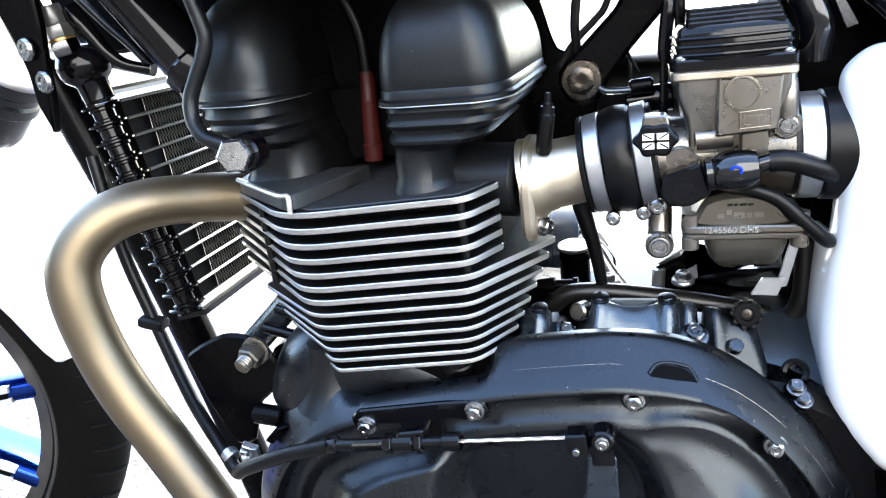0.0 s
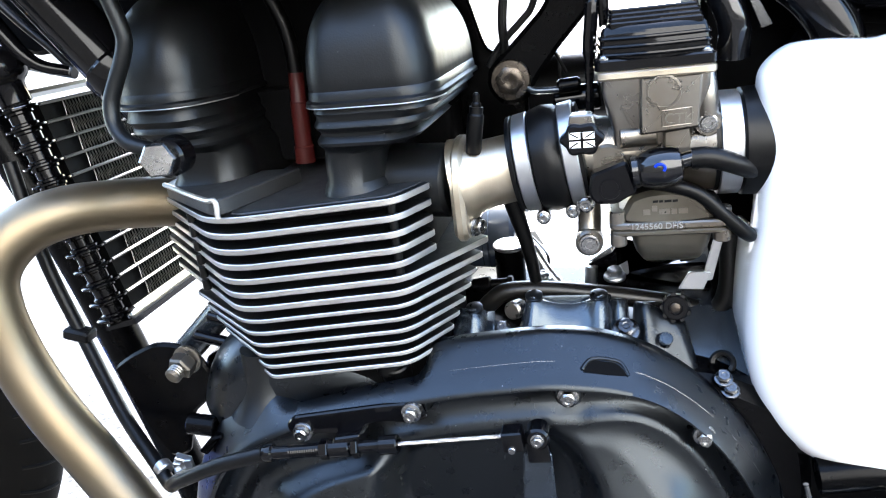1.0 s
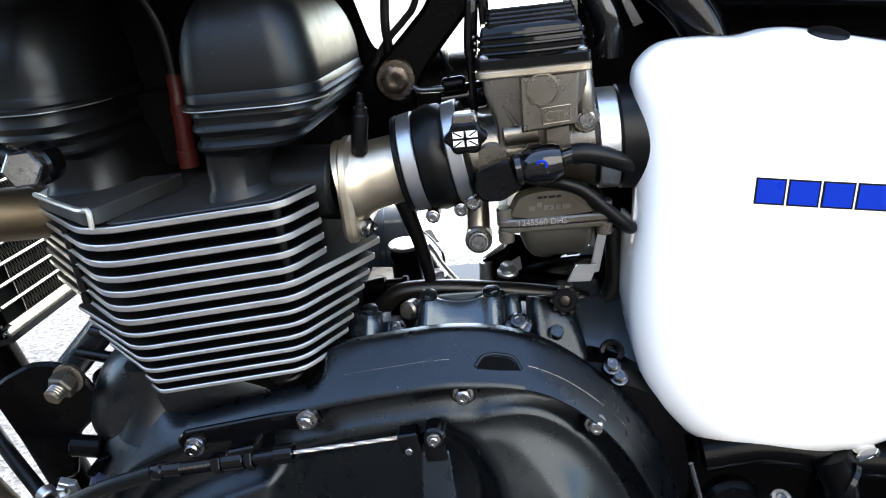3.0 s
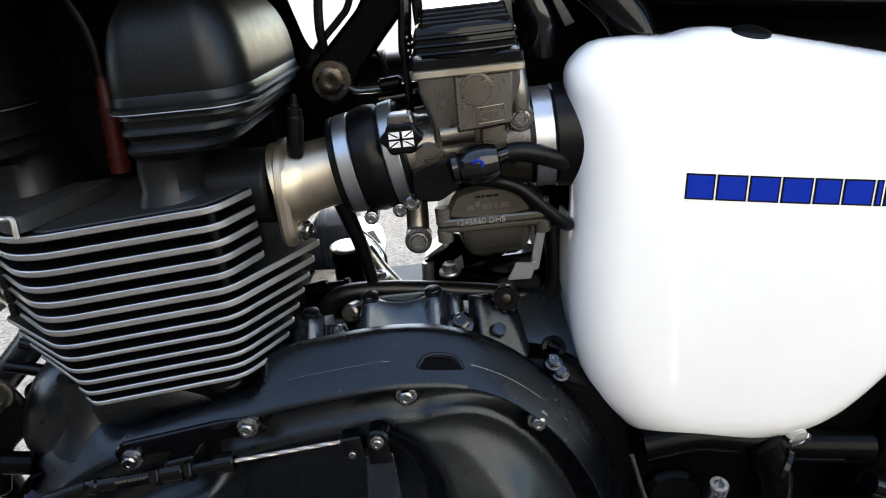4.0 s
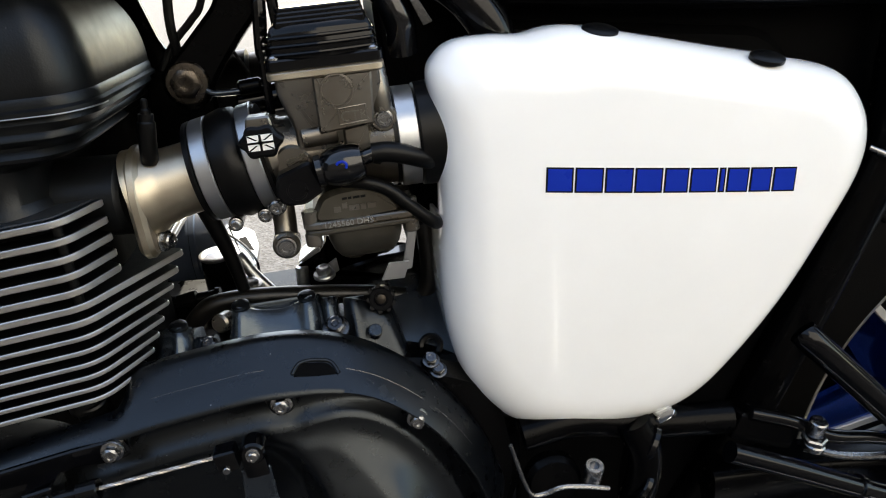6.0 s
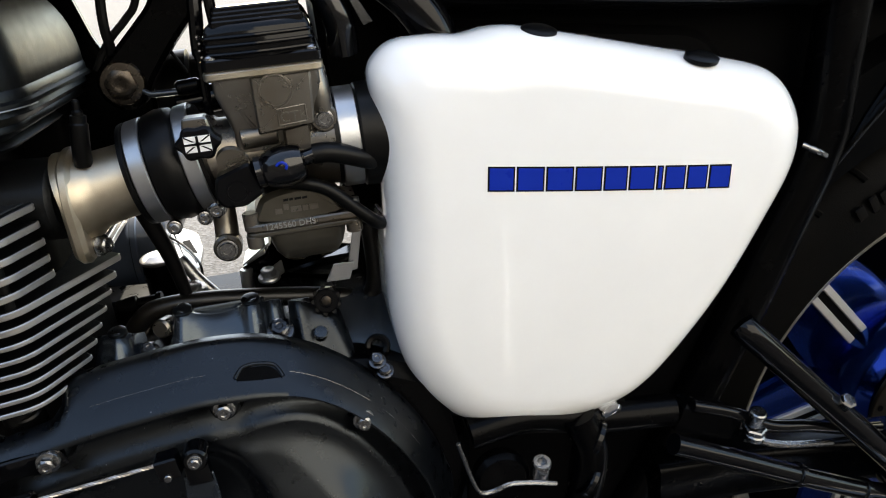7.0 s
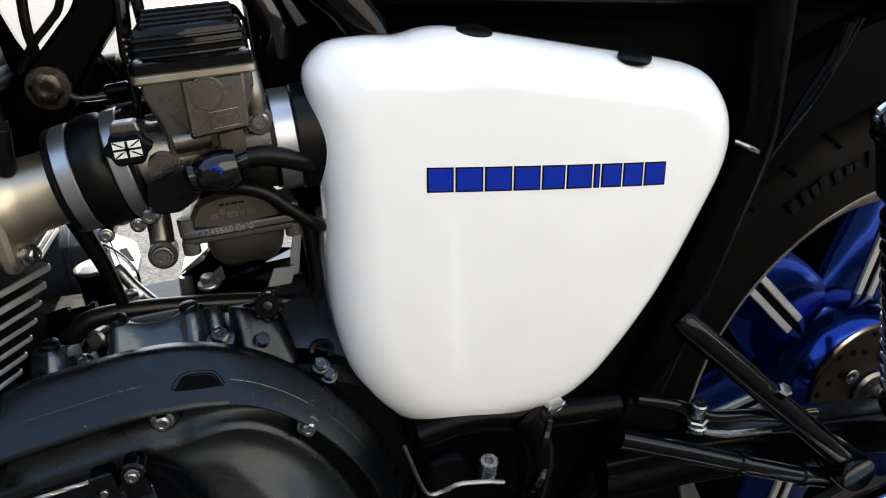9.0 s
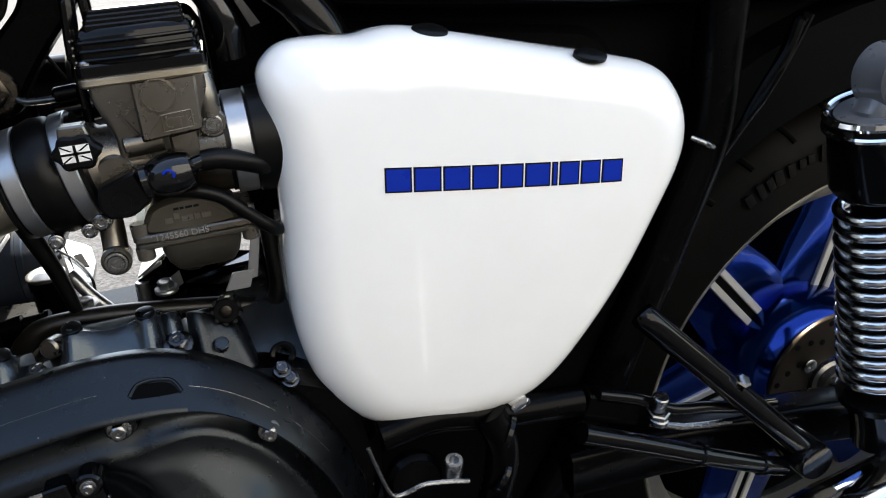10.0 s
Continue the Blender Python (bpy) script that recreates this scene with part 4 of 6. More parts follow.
# idle-adjuster knob with a flag print
bm = bmesh.new()
n = 40
def scallop(r):
    return [Vector((math.cos(a), math.sin(a))) * r * (1 + 0.09 * math.cos(6 * a)) for a in (2 * math.pi * k / n for k in range(n))]
o = [Vector((p.x * 1.25, p.y)) for p in scallop(0.0092)]
prism(bm, [p + Vector((0.0150, 0.6125)) for p in o], "y", 0.3925, 0.402, 0.0015)
prism(bm, rounded([(0.007, 0.6165), (0.023, 0.6165), (0.0215, 0.626), (0.0085, 0.626)], 0.002), "y", 0.396, 0.408, 0.001, mat=1)
knob = part("clamp_knob", bm, [PLASTIC, ALLOY], carb, "black scalloped cap with printed flag")


def bar(bm, x0, z0, x1, z1, w, y, mat=0, t=0.0003):
    a, b = Vector((x0, z0)), Vector((x1, z1))
    d = (b - a).normalized()
    s = Vector((-d.y, d.x)) * w / 2
    prism(bm, [a + s, b + s, b - s, a - s], "y", y, y + t, 0.00005, mat)


bm = bmesh.new()
cx, cz, y = 0.0150, 0.6125, 0.3924
prism(bm, [Vector((cx + a, cz + b)) for a, b in ((-0.0070, -0.0044), (0.0070, -0.0044), (0.0070, 0.0044), (-0.0070, 0.0044))], "y", y, y + 0.0005, 0.0001, 0)
for a in (-1, 1):
    bar(bm, cx - 0.0068, cz + a * 0.0042, cx + 0.0068, cz - a * 0.0042, 0.0008, y - 0.0002, 1)
bar(bm, cx - 0.0070, cz, cx + 0.0070, cz, 0.0025, y - 0.0003, 0)
bar(bm, cx, cz - 0.0044, cx, cz + 0.0044, 0.0029, y - 0.0003, 0)
bar(bm, cx - 0.0070, cz, cx + 0.0070, cz, 0.0012, y - 0.0005, 1)
bar(bm, cx, cz - 0.0044, cx, cz + 0.0044, 0.0014, y - 0.0005, 1)
part("flag_print", bm, [DECAL_WHITE, DECAL_EDGE], carb, "white and black flag print")
# throttle sensor arm, boot and hoses
bm = bmesh.new()
prism(bm, rounded([(0.0170, 0.5790), (0.0190, 0.5905), (0.0390, 0.5975), (0.0450, 0.5790), (0.0330, 0.5720), (0.0210, 0.5725)], 0.003), "y", 0.3985, 0.412, 0.0016)
sensor = part("throttle_sensor", bm, PLASTIC, motorcycle, "black plastic throttle sensor")
bm = bmesh.new()
lathe(bm, (0.0295, 0.3986, 0.5815), (0, -1, 0), [(0, 0.0062), (0.0005, 0.0060), (0.0005, 0.0050), (-0.0005, 0.0048)], 24)
part("sensor_dimple", bm, PLASTIC, sensor)
bm = bmesh.new()
lathe(bm, (0.0415, 0.401, 0.5900), (1, 0, 0.12), [(0, 0.0080), (0.0008, 0.0096), (0.0040, 0.0096), (0.0048, 0.0088), (0.0060, 0.0098), (0.0110, 0.0114), (0.0170, 0.0120), (0.0230, 0.0114), (0.0272, 0.0098), (0.0285, 0.0062)], 14)
part("sensor_boot", bm, SHINY_RUBBER, sensor, "shiny black rubber boot")
# blue crescent laid on the boot as a sky reflection
bm = bmesh.new()
pts = [(0.0565 + 0.0028 * math.cos(a), 0.3885 + 0.0002 * abs(math.cos(a)), 0.5945 + 0.0024 * math.sin(a)) for a in (math.radians(-40 + 25 * k) for k in range(9))]
tube(bm, pts, 0.0008, 8, 2)
part("blue_glint", bm, DECAL, sensor, "small blue sky glint painted on the boot")
bm = bmesh.new()
rod(bm, (0.0690, 0.402, 0.5945), (0.0770, 0.402, 0.5965), 0.0046, seg=16)
part("hose_spigot", bm, SHINY_RUBBER, sensor)
bm = bmesh.new()
tube(bm, [(0.0745, 0.402, 0.5960), (0.0830, 0.402, 0.5960), (0.0930, 0.4035, 0.5930), (0.1080, 0.410, 0.5860), (0.125, 0.430, 0.576)], 0.0060, 16)
part("sensor_hose", bm, RUBBER, sensor, "black rubber hose")
bm = bmesh.new()
tube(bm, [(0.0560, 0.410, 0.5800), (0.0680, 0.406, 0.5785), (0.0810, 0.4055, 0.5725), (0.0960, 0.406, 0.5575), (0.1070, 0.410, 0.5465), (0.112, 0.425, 0.542)], 0.0041, 14)
part("breather_hose", bm, RUBBER, sensor, "black rubber breather hose")
# rear sleeve to the air box
bm = bmesh.new()
lathe(bm, (0.089, CY, 0.5970), (1, 0, 0.0), [(0, 0.022), (0, 0.0285), (0.014, 0.0290), (0.016, 0.0315), (0.060, 0.0335)], 48)
rear_sleeve = part("airbox_sleeve", bm, RUBBER, motorcycle, "black rubber air box sleeve")
bm = bmesh.new()
lathe(bm, (0.0915, CY, 0.5970), (1, 0, 0.0), [(0, 0.028), (0, 0.0300), (0.0005, 0.0305), (0.0115, 0.0305), (0.012, 0.030), (0.012, 0.028)], 64, cap=False)
part("hose_clamp", bm, ZINC, rear_sleeve, "zinc-plated hose clamp band")
# choke bracket below the bowl
bm = bmesh.new()
prism(bm, rounded([(0.0935, 0.538), (0.0990, 0.537), (0.0920, 0.506), (0.0850, 0.505)], 0.0008), "y", 0.440, 0.4415, 0.0004)
prism(bm, rounded([(0.0770, 0.5135), (0.0905, 0.5130), (0.0860, 0.5015), (0.0705, 0.5020)], 0.0008), "y", 0.4355, 0.4375, 0.0004)
bracket = part("cable_stay", bm, ZINC, motorcycle, "bright zinc cable stay under the carburettor")
KNOB = Vector((0.0695, 0.4400, 0.4885))
KD = Vector((-0.15, -1, 0.25))
bm = bmesh.new()
lathe(bm, KNOB, KD, [(0, 0.0060), (0.002, 0.0088), (0.008, 0.0088), (0.0095, 0.0074), (0.0095, 0.0046), (0.0070, 0.0042)], 24)
knob_body = part("adjuster_knob", bm, PLASTIC, bracket, "black knurled plastic knob")
kd, ku, kv = basis(KD)
for k in range(9):
    a = 2 * math.pi * k / 9
    q = KNOB + (ku * math.cos(a) + kv * math.sin(a)) * 0.0084
    bm = bmesh.new()
    rod(bm, q + kd * 0.0015, q + kd * 0.0088, 0.0017, seg=10)
    part("knob_rib", bm, SHINY_RUBBER, knob_body)
bm = bmesh.new()
lathe(bm, KNOB + kd * 0.0068, kd, [(0, 0.0032), (0.0010, 0.0030), (0.0013, 0.0020)], 16)
part("knob_screw", bm, STAINED, knob_body, "bright slotted screw")

# ---- side panel ----
PANEL = [(0.1125, 0.634), (0.1180, 0.6442), (0.130, 0.6515), (0.150, 0.6524), (0.170, 0.6508), (0.187, 0.6530), (0.205, 0.6517), (0.240, 0.6432), (0.290, 0.6302), (0.335, 0.6188), (0.364, 0.6095), (0.3785, 0.5965), (0.3865, 0.576), (0.3830, 0.551), (0.3635, 0.5150), (0.3320, 0.4630), (0.2970, 0.4180), (0.2725, 0.3940), (0.248, 0.3826), (0.215, 0.3788), (0.177, 0.3835), (0.147, 0.3935), (0.127, 0.4140), (0.1140, 0.440), (0.1080, 0.475), (0.1085, 0.512), (0.1115, 0.545), (0.1132, 0.570), (0.1138, 0.595), (0.1130, 0.616)]


def panel_face(x, z):
    """Depth of the panel's outer face, a shallow bulge."""
    return 0.3765 - 0.05 * (x - 0.24) + 0.35 * (x - 0.24) ** 2 + 0.5 * (z - 0.52) ** 2


bm = bmesh.new()
o = smooth_outline(PANEL, 6)
mid = Vector((0.235, 0.52))


def flange(p):
    """The rear edge reaches deeper along the lower front side, below the notch for the hoses."""
    return 0.4300 + 0.038 * bump01((0.5450 - p.y) / 0.004) * bump01((0.150 - p.x) / 0.03) * bump01((p.y - 0.41) / 0.05)


rings = [[Vector((p.x, flange(p), p.y)) for p in inset(o, 0.0025)], [Vector((p.x, flange(p), p.y)) for p in inset(o, 0.0003)], [Vector((p.x, 0.424, p.y)) for p in o]]
ROLL = 0.24
for k in range(1, 19):
    u = 1 - math.cos(k / 18 * math.pi / 2)
    deep = 1 - (1 - (1 - u) ** 2.2) ** (1 / 2.2)
    rings.append([Vector((q.x, panel_face(q.x, q.y) + (0.420 - panel_face(q.x, q.y)) * deep, q.y)) for q in (p.lerp(mid, u * ROLL) for p in o)])
for k in range(1, 15):
    rings.append([Vector((q.x, panel_face(q.x, q.y), q.y)) for q in (p.lerp(mid, ROLL + (0.985 - ROLL) * k / 14) for p in o)])
loft(bm, rings)
side_panel = part("side_panel", bm, WHITE, motorcycle, "glossy white side panel", sharp=1.2)


def grommet(x, y, z, rz):
    bm = bmesh.new()
    tmp = []
    for d, r in ((0.003, 0.3), (0.003, 0.75), (0.0015, 1.0), (-0.0015, 1.0), (-0.003, 0.8), (-0.003, 0.3)):
        tmp.append([Vector((math.cos(a) * 0.0112 * r, math.sin(a) * 0.0080 * r, d * 0.8)) for a in (2 * math.pi * k / 28 for k in range(28))])
    loft(bm, tmp)
    bm.transform(pose(x, y, z, 22, 9, rz))
    return part("grommet", bm, RUBBER, side_panel, "black rubber grommet")


grommet(0.2145, 0.4085, 0.6480, 0)
grommet(0.3120, 0.3960, 0.6225, 0)
# decal: ten slanted blue blocks with black borders
TX0, TX1 = 0.1715, 0.3235


def decal_slab(name, u0, w, grow, lift, mat, parent, label=""):
    bm = bmesh.new()
    front = []
    for i in range(5):
        for j in range(3):
            v = -grow + (0.0130 + 2 * grow) * j / 2
            x = u0 - grow + (w + 2 * grow) * i / 4 + v * 0.10
            z = 0.5650 - (x - TX0) * 0.125 + v
            front.append(Vector((x, panel_face(x, z) - lift, z)))
    f = [bm.verts.new(p) for p in front]
    b = [bm.verts.new(p + Vector((0, 0.0006, 0))) for p in front]
    for vs in (f, b):
        for i in range(4):
            for j in range(2):
                bm.faces.new((vs[3 * i + j], vs[3 * i + 3 + j], vs[3 * i + 4 + j], vs[3 * i + 1 + j]))
    rim = [3 * i for i in range(5)] + [13, 14] + [3 * i + 2 for i in range(3, -1, -1)] + [1]
    for p, q in zip(rim, rim[1:] + rim[:1]):
        bm.faces.new((f[p], f[q], b[q], b[p]))
    return part(name, bm, mat, parent, label)


WIDTHS = (44, 46, 46, 46, 41, 46, 13, 38, 38, 41)
u0 = TX0
for k, share in enumerate(WIDTHS):
    w = (TX1 - TX0) * share / sum(WIDTHS) - 0.0030
    decal_slab("decal_border", u0, w, 0.0010, 0.0003, DECAL_EDGE, side_panel)
    decal_slab("decal_block", u0, w, 0.0, 0.0006, DECAL, side_panel, "blue decal block with black border" if k == 0 else "")
    u0 += w + 0.0030
bm = bmesh.new()
lathe(bm, (0.249, 0.398, 0.387), (0.2, -1, -0.3), [(0, 0.009), (0.006, 0.009), (0.008, 0.006)], 20)
part("panel_fastener", bm, CHROME, side_panel, "chrome panel fastener")

# ---- frame ----
bm = bmesh.new()
tube(bm, [(0.150, 0.452, 0.680), (0.250, 0.452, 0.668), (0.380, 0.452, 0.655), (0.60, 0.452, 0.64)], 0.014, 20)
frame_tubes = part("frame", bm, GLOSS, motorcycle, "gloss black tubular steel frame")
bm = bmesh.new()
tube(bm, [(0.452, 0.450, 0.66), (0.447, 0.450, 0.60), (0.440, 0.450, 0.540), (0.410, 0.450, 0.470), (0.377, 0.450, 0.400), (0.325, 0.450, 0.300), (0.27, 0.450, 0.21)], 0.0185, 24)
part("rear_tube", bm, DEEP, frame_tubes)
bm = bmesh.new()
tube(bm, [(-0.540, 0.53, 0.80), (-0.512, 0.53, 0.713), (-0.482, 0.53, 0.614), (-0.445, 0.53, 0.509), (-0.416, 0.53, 0.402), (-0.387, 0.53, 0.280), (-0.37, 0.53, 0.2)], 0.0185, 24)
part("down_tube", bm, DEEP, frame_tubes)
bm = bmesh.new()
tube(bm, [(-0.392, 0.455, 0.79), (-0.343, 0.455, 0.7235), (-0.299, 0.455, 0.6645), (-0.262, 0.460, 0.615)], 0.0205, 28)
part("brace_tube", bm, GLOSS, frame_tubes)
bm = bmesh.new()
lathe(bm, (-0.3095, 0.455, 0.678), (0.6, 0, -0.8), [(0, 0.0210), (0.003, 0.0235), (0.012, 0.0235), (0.016, 0.0225)], 28)
part("tube_collar", bm, GLOSS, frame_tubes)
bm = bmesh.new()
prism(bm, rounded([(-0.470, 0.79), (-0.405, 0.79), (-0.4085, 0.712), (-0.4120, 0.690), (-0.4150, 0.660), (-0.4210, 0.635), (-0.4295, 0.658), (-0.4300, 0.680), (-0.4350, 0.706), (-0.448, 0.74)], 0.004), "y", 0.428, 0.436, 0.0015)
part("gusset_plate", bm, DEEP, frame_tubes)
CAPSCREW = bolt_mesh(0.0085, 0.0078, 0.0028, "cap_screw", True)
bolt((-0.4235, 0.4265, 0.6985), CAPSCREW, frame_tubes, rz=-15, name="cap_screw")
bolt((-0.4150, 0.4265, 0.6745), CAPSCREW, frame_tubes, rz=-15, name="cap_screw")
bm = bmesh.new()
rng = random.Random(4)
for off in (-0.0032, 0.0, 0.0034):
    pts = [(0.515, 0.446, 0.620), (0.506, 0.446, 0.598), (0.492, 0.446, 0.578), (0.478, 0.446, 0.559), (0.466, 0.448, 0.540), (0.452, 0.452, 0.520)]
    tube(bm, [(x + off + rng.uniform(-0.001, 0.001), y - 0.003 + rng.uniform(-0.002, 0.002), z + off * 0.6) for x, y, z in pts], lambda s: 0.0052 - 0.0030 * s, 10, 6)
part("wire_loom", bm, DEEP, frame_tubes, "shiny black taped wiring loom")
bm = bmesh.new()
tube(bm, [(0.415, 0.434, 0.546), (0.424, 0.429, 0.541), (0.433, 0.432, 0.536)], 0.0024, 12)
part("frame_clip", bm, STEEL, frame_tubes, "small chrome tube clip")
# upper engine stay with its big bolt
bm = bmesh.new()
o = [(-0.0405, 0.6530), (-0.0475, 0.645), (-0.0470, 0.632), (-0.037, 0.6215), (-0.022, 0.6235), (-0.0140, 0.6385), (0.001, 0.657), (0.018, 0.675), (0.055, 0.718), (0.020, 0.745), (-0.008, 0.683), (-0.030, 0.662)]
prism(bm, rounded(o, 0.006), "y", 0.474, 0.500, 0.003)
stay = part("engine_stay", bm, DEEP, frame_tubes)
STAY_BOLT = bolt_mesh(0.0135, 0.0098, 0.008, "stay_bolt")
STAY_BOLT.materials[0] = STAINED
bolt((-0.0315, 0.4725, 0.6395), STAY_BOLT, frame_tubes, 12, name="stay_bolt", label="dark steel flanged bolt")
bm = bmesh.new()
tube(bm, [(-0.046, 0.480, 0.648), (-0.040, 0.480, 0.658), (-0.032, 0.478, 0.667), (-0.022, 0.478, 0.676), (-0.014, 0.478, 0.686), (-0.006, 0.478, 0.715)], 0.0024, 10)
tube(bm, [(-0.038, 0.484, 0.648), (-0.0345, 0.478, 0.660), (-0.0345, 0.475, 0.672), (-0.033, 0.475, 0.688), (-0.028, 0.475, 0.715)], 0.0031, 10)
part("wiring", bm, RUBBER, frame_tubes, "black wiring along the frame")
bm = bmesh.new()
tube(bm, [(-0.30, 0.54, 0.76), (-0.05, 0.54, 0.745), (0.08, 0.54, 0.735), (0.16, 0.54, 0.71)], 0.022, 24)
part("backbone", bm, GLOSS, frame_tubes)
bm = bmesh.new()
tube(bm, [(0.10, 0.46, 0.715), (0.128, 0.455, 0.690), (0.150, 0.452, 0.668), (0.162, 0.452, 0.640), (0.165, 0.455, 0.58), (0.15, 0.46, 0.42), (0.14, 0.46, 0.25)], 0.0150, 20)
part("seat_tube", bm, GLOSS, frame_tubes)
bm = bmesh.new()
tube(bm, [(0.075, 0.46, 0.705), (0.090, 0.45, 0.690), (0.102, 0.445, 0.668), (0.104, 0.45, 0.645)], 0.0095, 16)
tank_hose = part("fuel_hose", bm, SHINY_RUBBER, motorcycle, "shiny black fuel hose")
bm = bmesh.new()
prism(bm, rounded([(0.103, 0.690), (0.108, 0.688), (0.122, 0.662), (0.116, 0.660)], 0.001), "y", 0.435, 0.440, 0.0004)
part("hose_clip", bm, DARKSTEEL, tank_hose)

# lower front bracket with its bolt
bm = bmesh.new()
prism(bm, rounded([(-0.352, 0.452), (-0.334, 0.463), (-0.312, 0.4725), (-0.294, 0.4720), (-0.276, 0.4620), (-0.268, 0.4450), (-0.276, 0.425), (-0.292, 0.412), (-0.304, 0.375), (-0.322, 0.372), (-0.340, 0.412)], 0.006), "y", 0.424, 0.430, 0.002)
front_bracket = part("engine_bracket", bm, DEEP, motorcycle, "gloss black engine mounting bracket")
bm = bmesh.new()
lathe(bm, (-0.2815, 0.420, 0.4625), (0, -1, 0), [(0, 0.0112), (0.003, 0.0112), (0.0035, 0.010)], 24)
part("washer", bm, ALLOY, front_bracket)
bm = bmesh.new()
lathe(bm, (-0.2815, 0.416, 0.4625), (-0.15, -1, -0.25), [(0, 0.0094), (0.001, 0.0099), (0.0082, 0.0099), (0.0095, 0.0084)], 6)
part("nut", bm, ALLOY, front_bracket)
bm = bmesh.new()
lathe(bm, (-0.2830, 0.409, 0.4605), (-0.15, -1, -0.25), [(0, 0.0062)] + [(0.001 * k, 0.0062 if k % 2 else 0.0057) for k in range(1, 10)] + [(0.0105, 0.0045)], 16)
part("stud", bm, ALLOY, front_bracket)
bm = bmesh.new()
rod(bm, (-0.322, 0.462, 0.436), (-0.258, 0.455, 0.494), 0.0112, seg=24)
part("cross_tube", bm, DECK, front_bracket, "satin tube behind the bracket")
for q0, q1 in (((-0.284, 0.440, 0.472), (-0.236, 0.436, 0.462)), ((-0.274, 0.448, 0.485), (-0.232, 0.440, 0.476))):
    bm = bmesh.new()
    rod(bm, q0, q1, 0.0045, seg=14)
    part("bracket_web", bm, GLOSS, front_bracket)

# oil cooler across the front: a ribbed end tank with flat tubes running to the far side
P0, P1 = Vector((-0.4315, 0.495, 0.653)), Vector((-0.392, 0.495, 0.460))
D = (P1 - P0).normalized()
L = (P1 - P0).length
bm = bmesh.new()
COILS = 13
prof = [(0, 0.0105)]
for k in range(COILS):
    s = 0.006 + (L - 0.012) * k / (COILS - 1)
    prof += [(s - 0.0045, 0.0095), (s - 0.0035, 0.0112), (s + 0.0035, 0.0112), (s + 0.0045, 0.0095)]
prof.append((L, 0.0105))
lathe(bm, P0, D, prof, 28)
cooler = part("oil_cooler", bm, GLOSS, motorcycle, "black oil cooler with ribbed end tank and finned tubes")
IN = Vector((0, 1, 0))
OUT = D.cross(IN).normalized()
if OUT.x < 0:
    OUT = -OUT
for k in range(COILS):
    c = P0 + D * (0.006 + (L - 0.012) * k / (COILS - 1))
    bm = bmesh.new()
    lathe(bm, c - D * 0.002, D, [(0, 0.0120), (0.0004, 0.0150), (0.0012, 0.0162), (0.0026, 0.0162), (0.0034, 0.0150), (0.0038, 0.0120)], 28)
    part("tank_flange", bm, GLOSS, cooler)
    bm = bmesh.new()
    rings = []
    for s in (0.010, 0.17):
        q = c + IN * s
        rings.append([q + OUT * a + D * b for a, b in ((-0.014, -0.0012), (0.013, -0.0012), (0.0142, 0.0), (0.013, 0.0012), (-0.014, 0.0012))])
    loft(bm, rings)
    part("cooler_tube", bm, COOLER, cooler)
    if k < COILS - 1:
        bm = bmesh.new()
        gap = (L - 0.012) / (COILS - 1)
        steps = 64
        front = [c + IN * (0.036 + 0.13 * j / steps) + OUT * 0.0118 + D * (0.0016 if j % 2 else gap - 0.0016) for j in range(steps + 1)]
        tube(bm, front, 0.00042, 4, 1)
        back = [c + IN * s + OUT * 0.0095 + D * e for s, e in ((0.012, 0.001), (0.168, 0.001), (0.168, gap - 0.001), (0.012, gap - 0.001))]
        loft(bm, [back, [p - OUT * 0.018 for p in back]], mat=1)
        part("cooler_fin", bm, [COOLER, DARKCORE], cooler)
bm = bmesh.new()
rings = []
for s in (0.0, 0.18):
    q = P0 - D * 0.004 + IN * s
    rings.append([q + OUT * a + D * b for a, b in ((-0.016, -0.0015), (0.016, -0.0015), (0.016, 0.0015), (-0.016, 0.0015))])
loft(bm, rings)
part("cooler_plate", bm, COOLER, cooler)
bm = bmesh.new()
rings = []
for s in (0.0, 0.18):
    q = P1 + D * 0.004 + IN * s
    rings.append([q + OUT * a + D * b for a, b in ((-0.016, -0.0025), (0.016, -0.0025), (0.016, 0.0025), (-0.016, 0.0025))])
loft(bm, rings)
part("cooler_plate", bm, GLOSS, cooler)
bm = bmesh.new()
lathe(bm, (-0.4170, 0.468, 0.6970), (0.25, 0, -1), [(0, 0.006), (0.0015, 0.0120), (0.004, 0.0158), (0.007, 0.0183), (0.011, 0.0201), (0.0155, 0.0208), (0.020, 0.0202), (0.024, 0.0186), (0.027, 0.0160), (0.029, 0.0132), (0.031, 0.0122), (0.044, 0.0118)], 40)
part("hose_end", bm, GLOSS, cooler)
for z0, n, r, mat, seg, lab in ((0.6900, 0.0110, 0.0118, DARKSTEEL, 6, "steel union nut"), (0.7010, 0.0022, 0.0098, BRASS, 24, "brass sealing ring"), (0.7032, 0.0095, 0.0110, COOLER, 6, "grey pressure switch"), (0.7127, 0.0140, 0.0088, COOLER, 20, "")):
    bm = bmesh.new()
    lathe(bm, (-0.4120 - (z0 - 0.69) * 0.14, 0.4520, z0 + 0.001), (-0.14, -0.10, 1), [(0, r * 0.93), (n * 0.12, r), (n * 0.88, r), (n, r * 0.93)], seg)
    part("switch_body", bm, mat, cooler, lab)
bm = bmesh.new()
tube(bm, [(-0.408, 0.462, 0.722), (-0.401, 0.461, 0.714), (-0.394, 0.462, 0.703), (-0.386, 0.464, 0.690), (-0.376, 0.468, 0.680), (-0.360, 0.476, 0.674)], lambda s: 0.0085 - 0.0050 * s, 14)
part("switch_lead", bm, GLOSS, cooler)
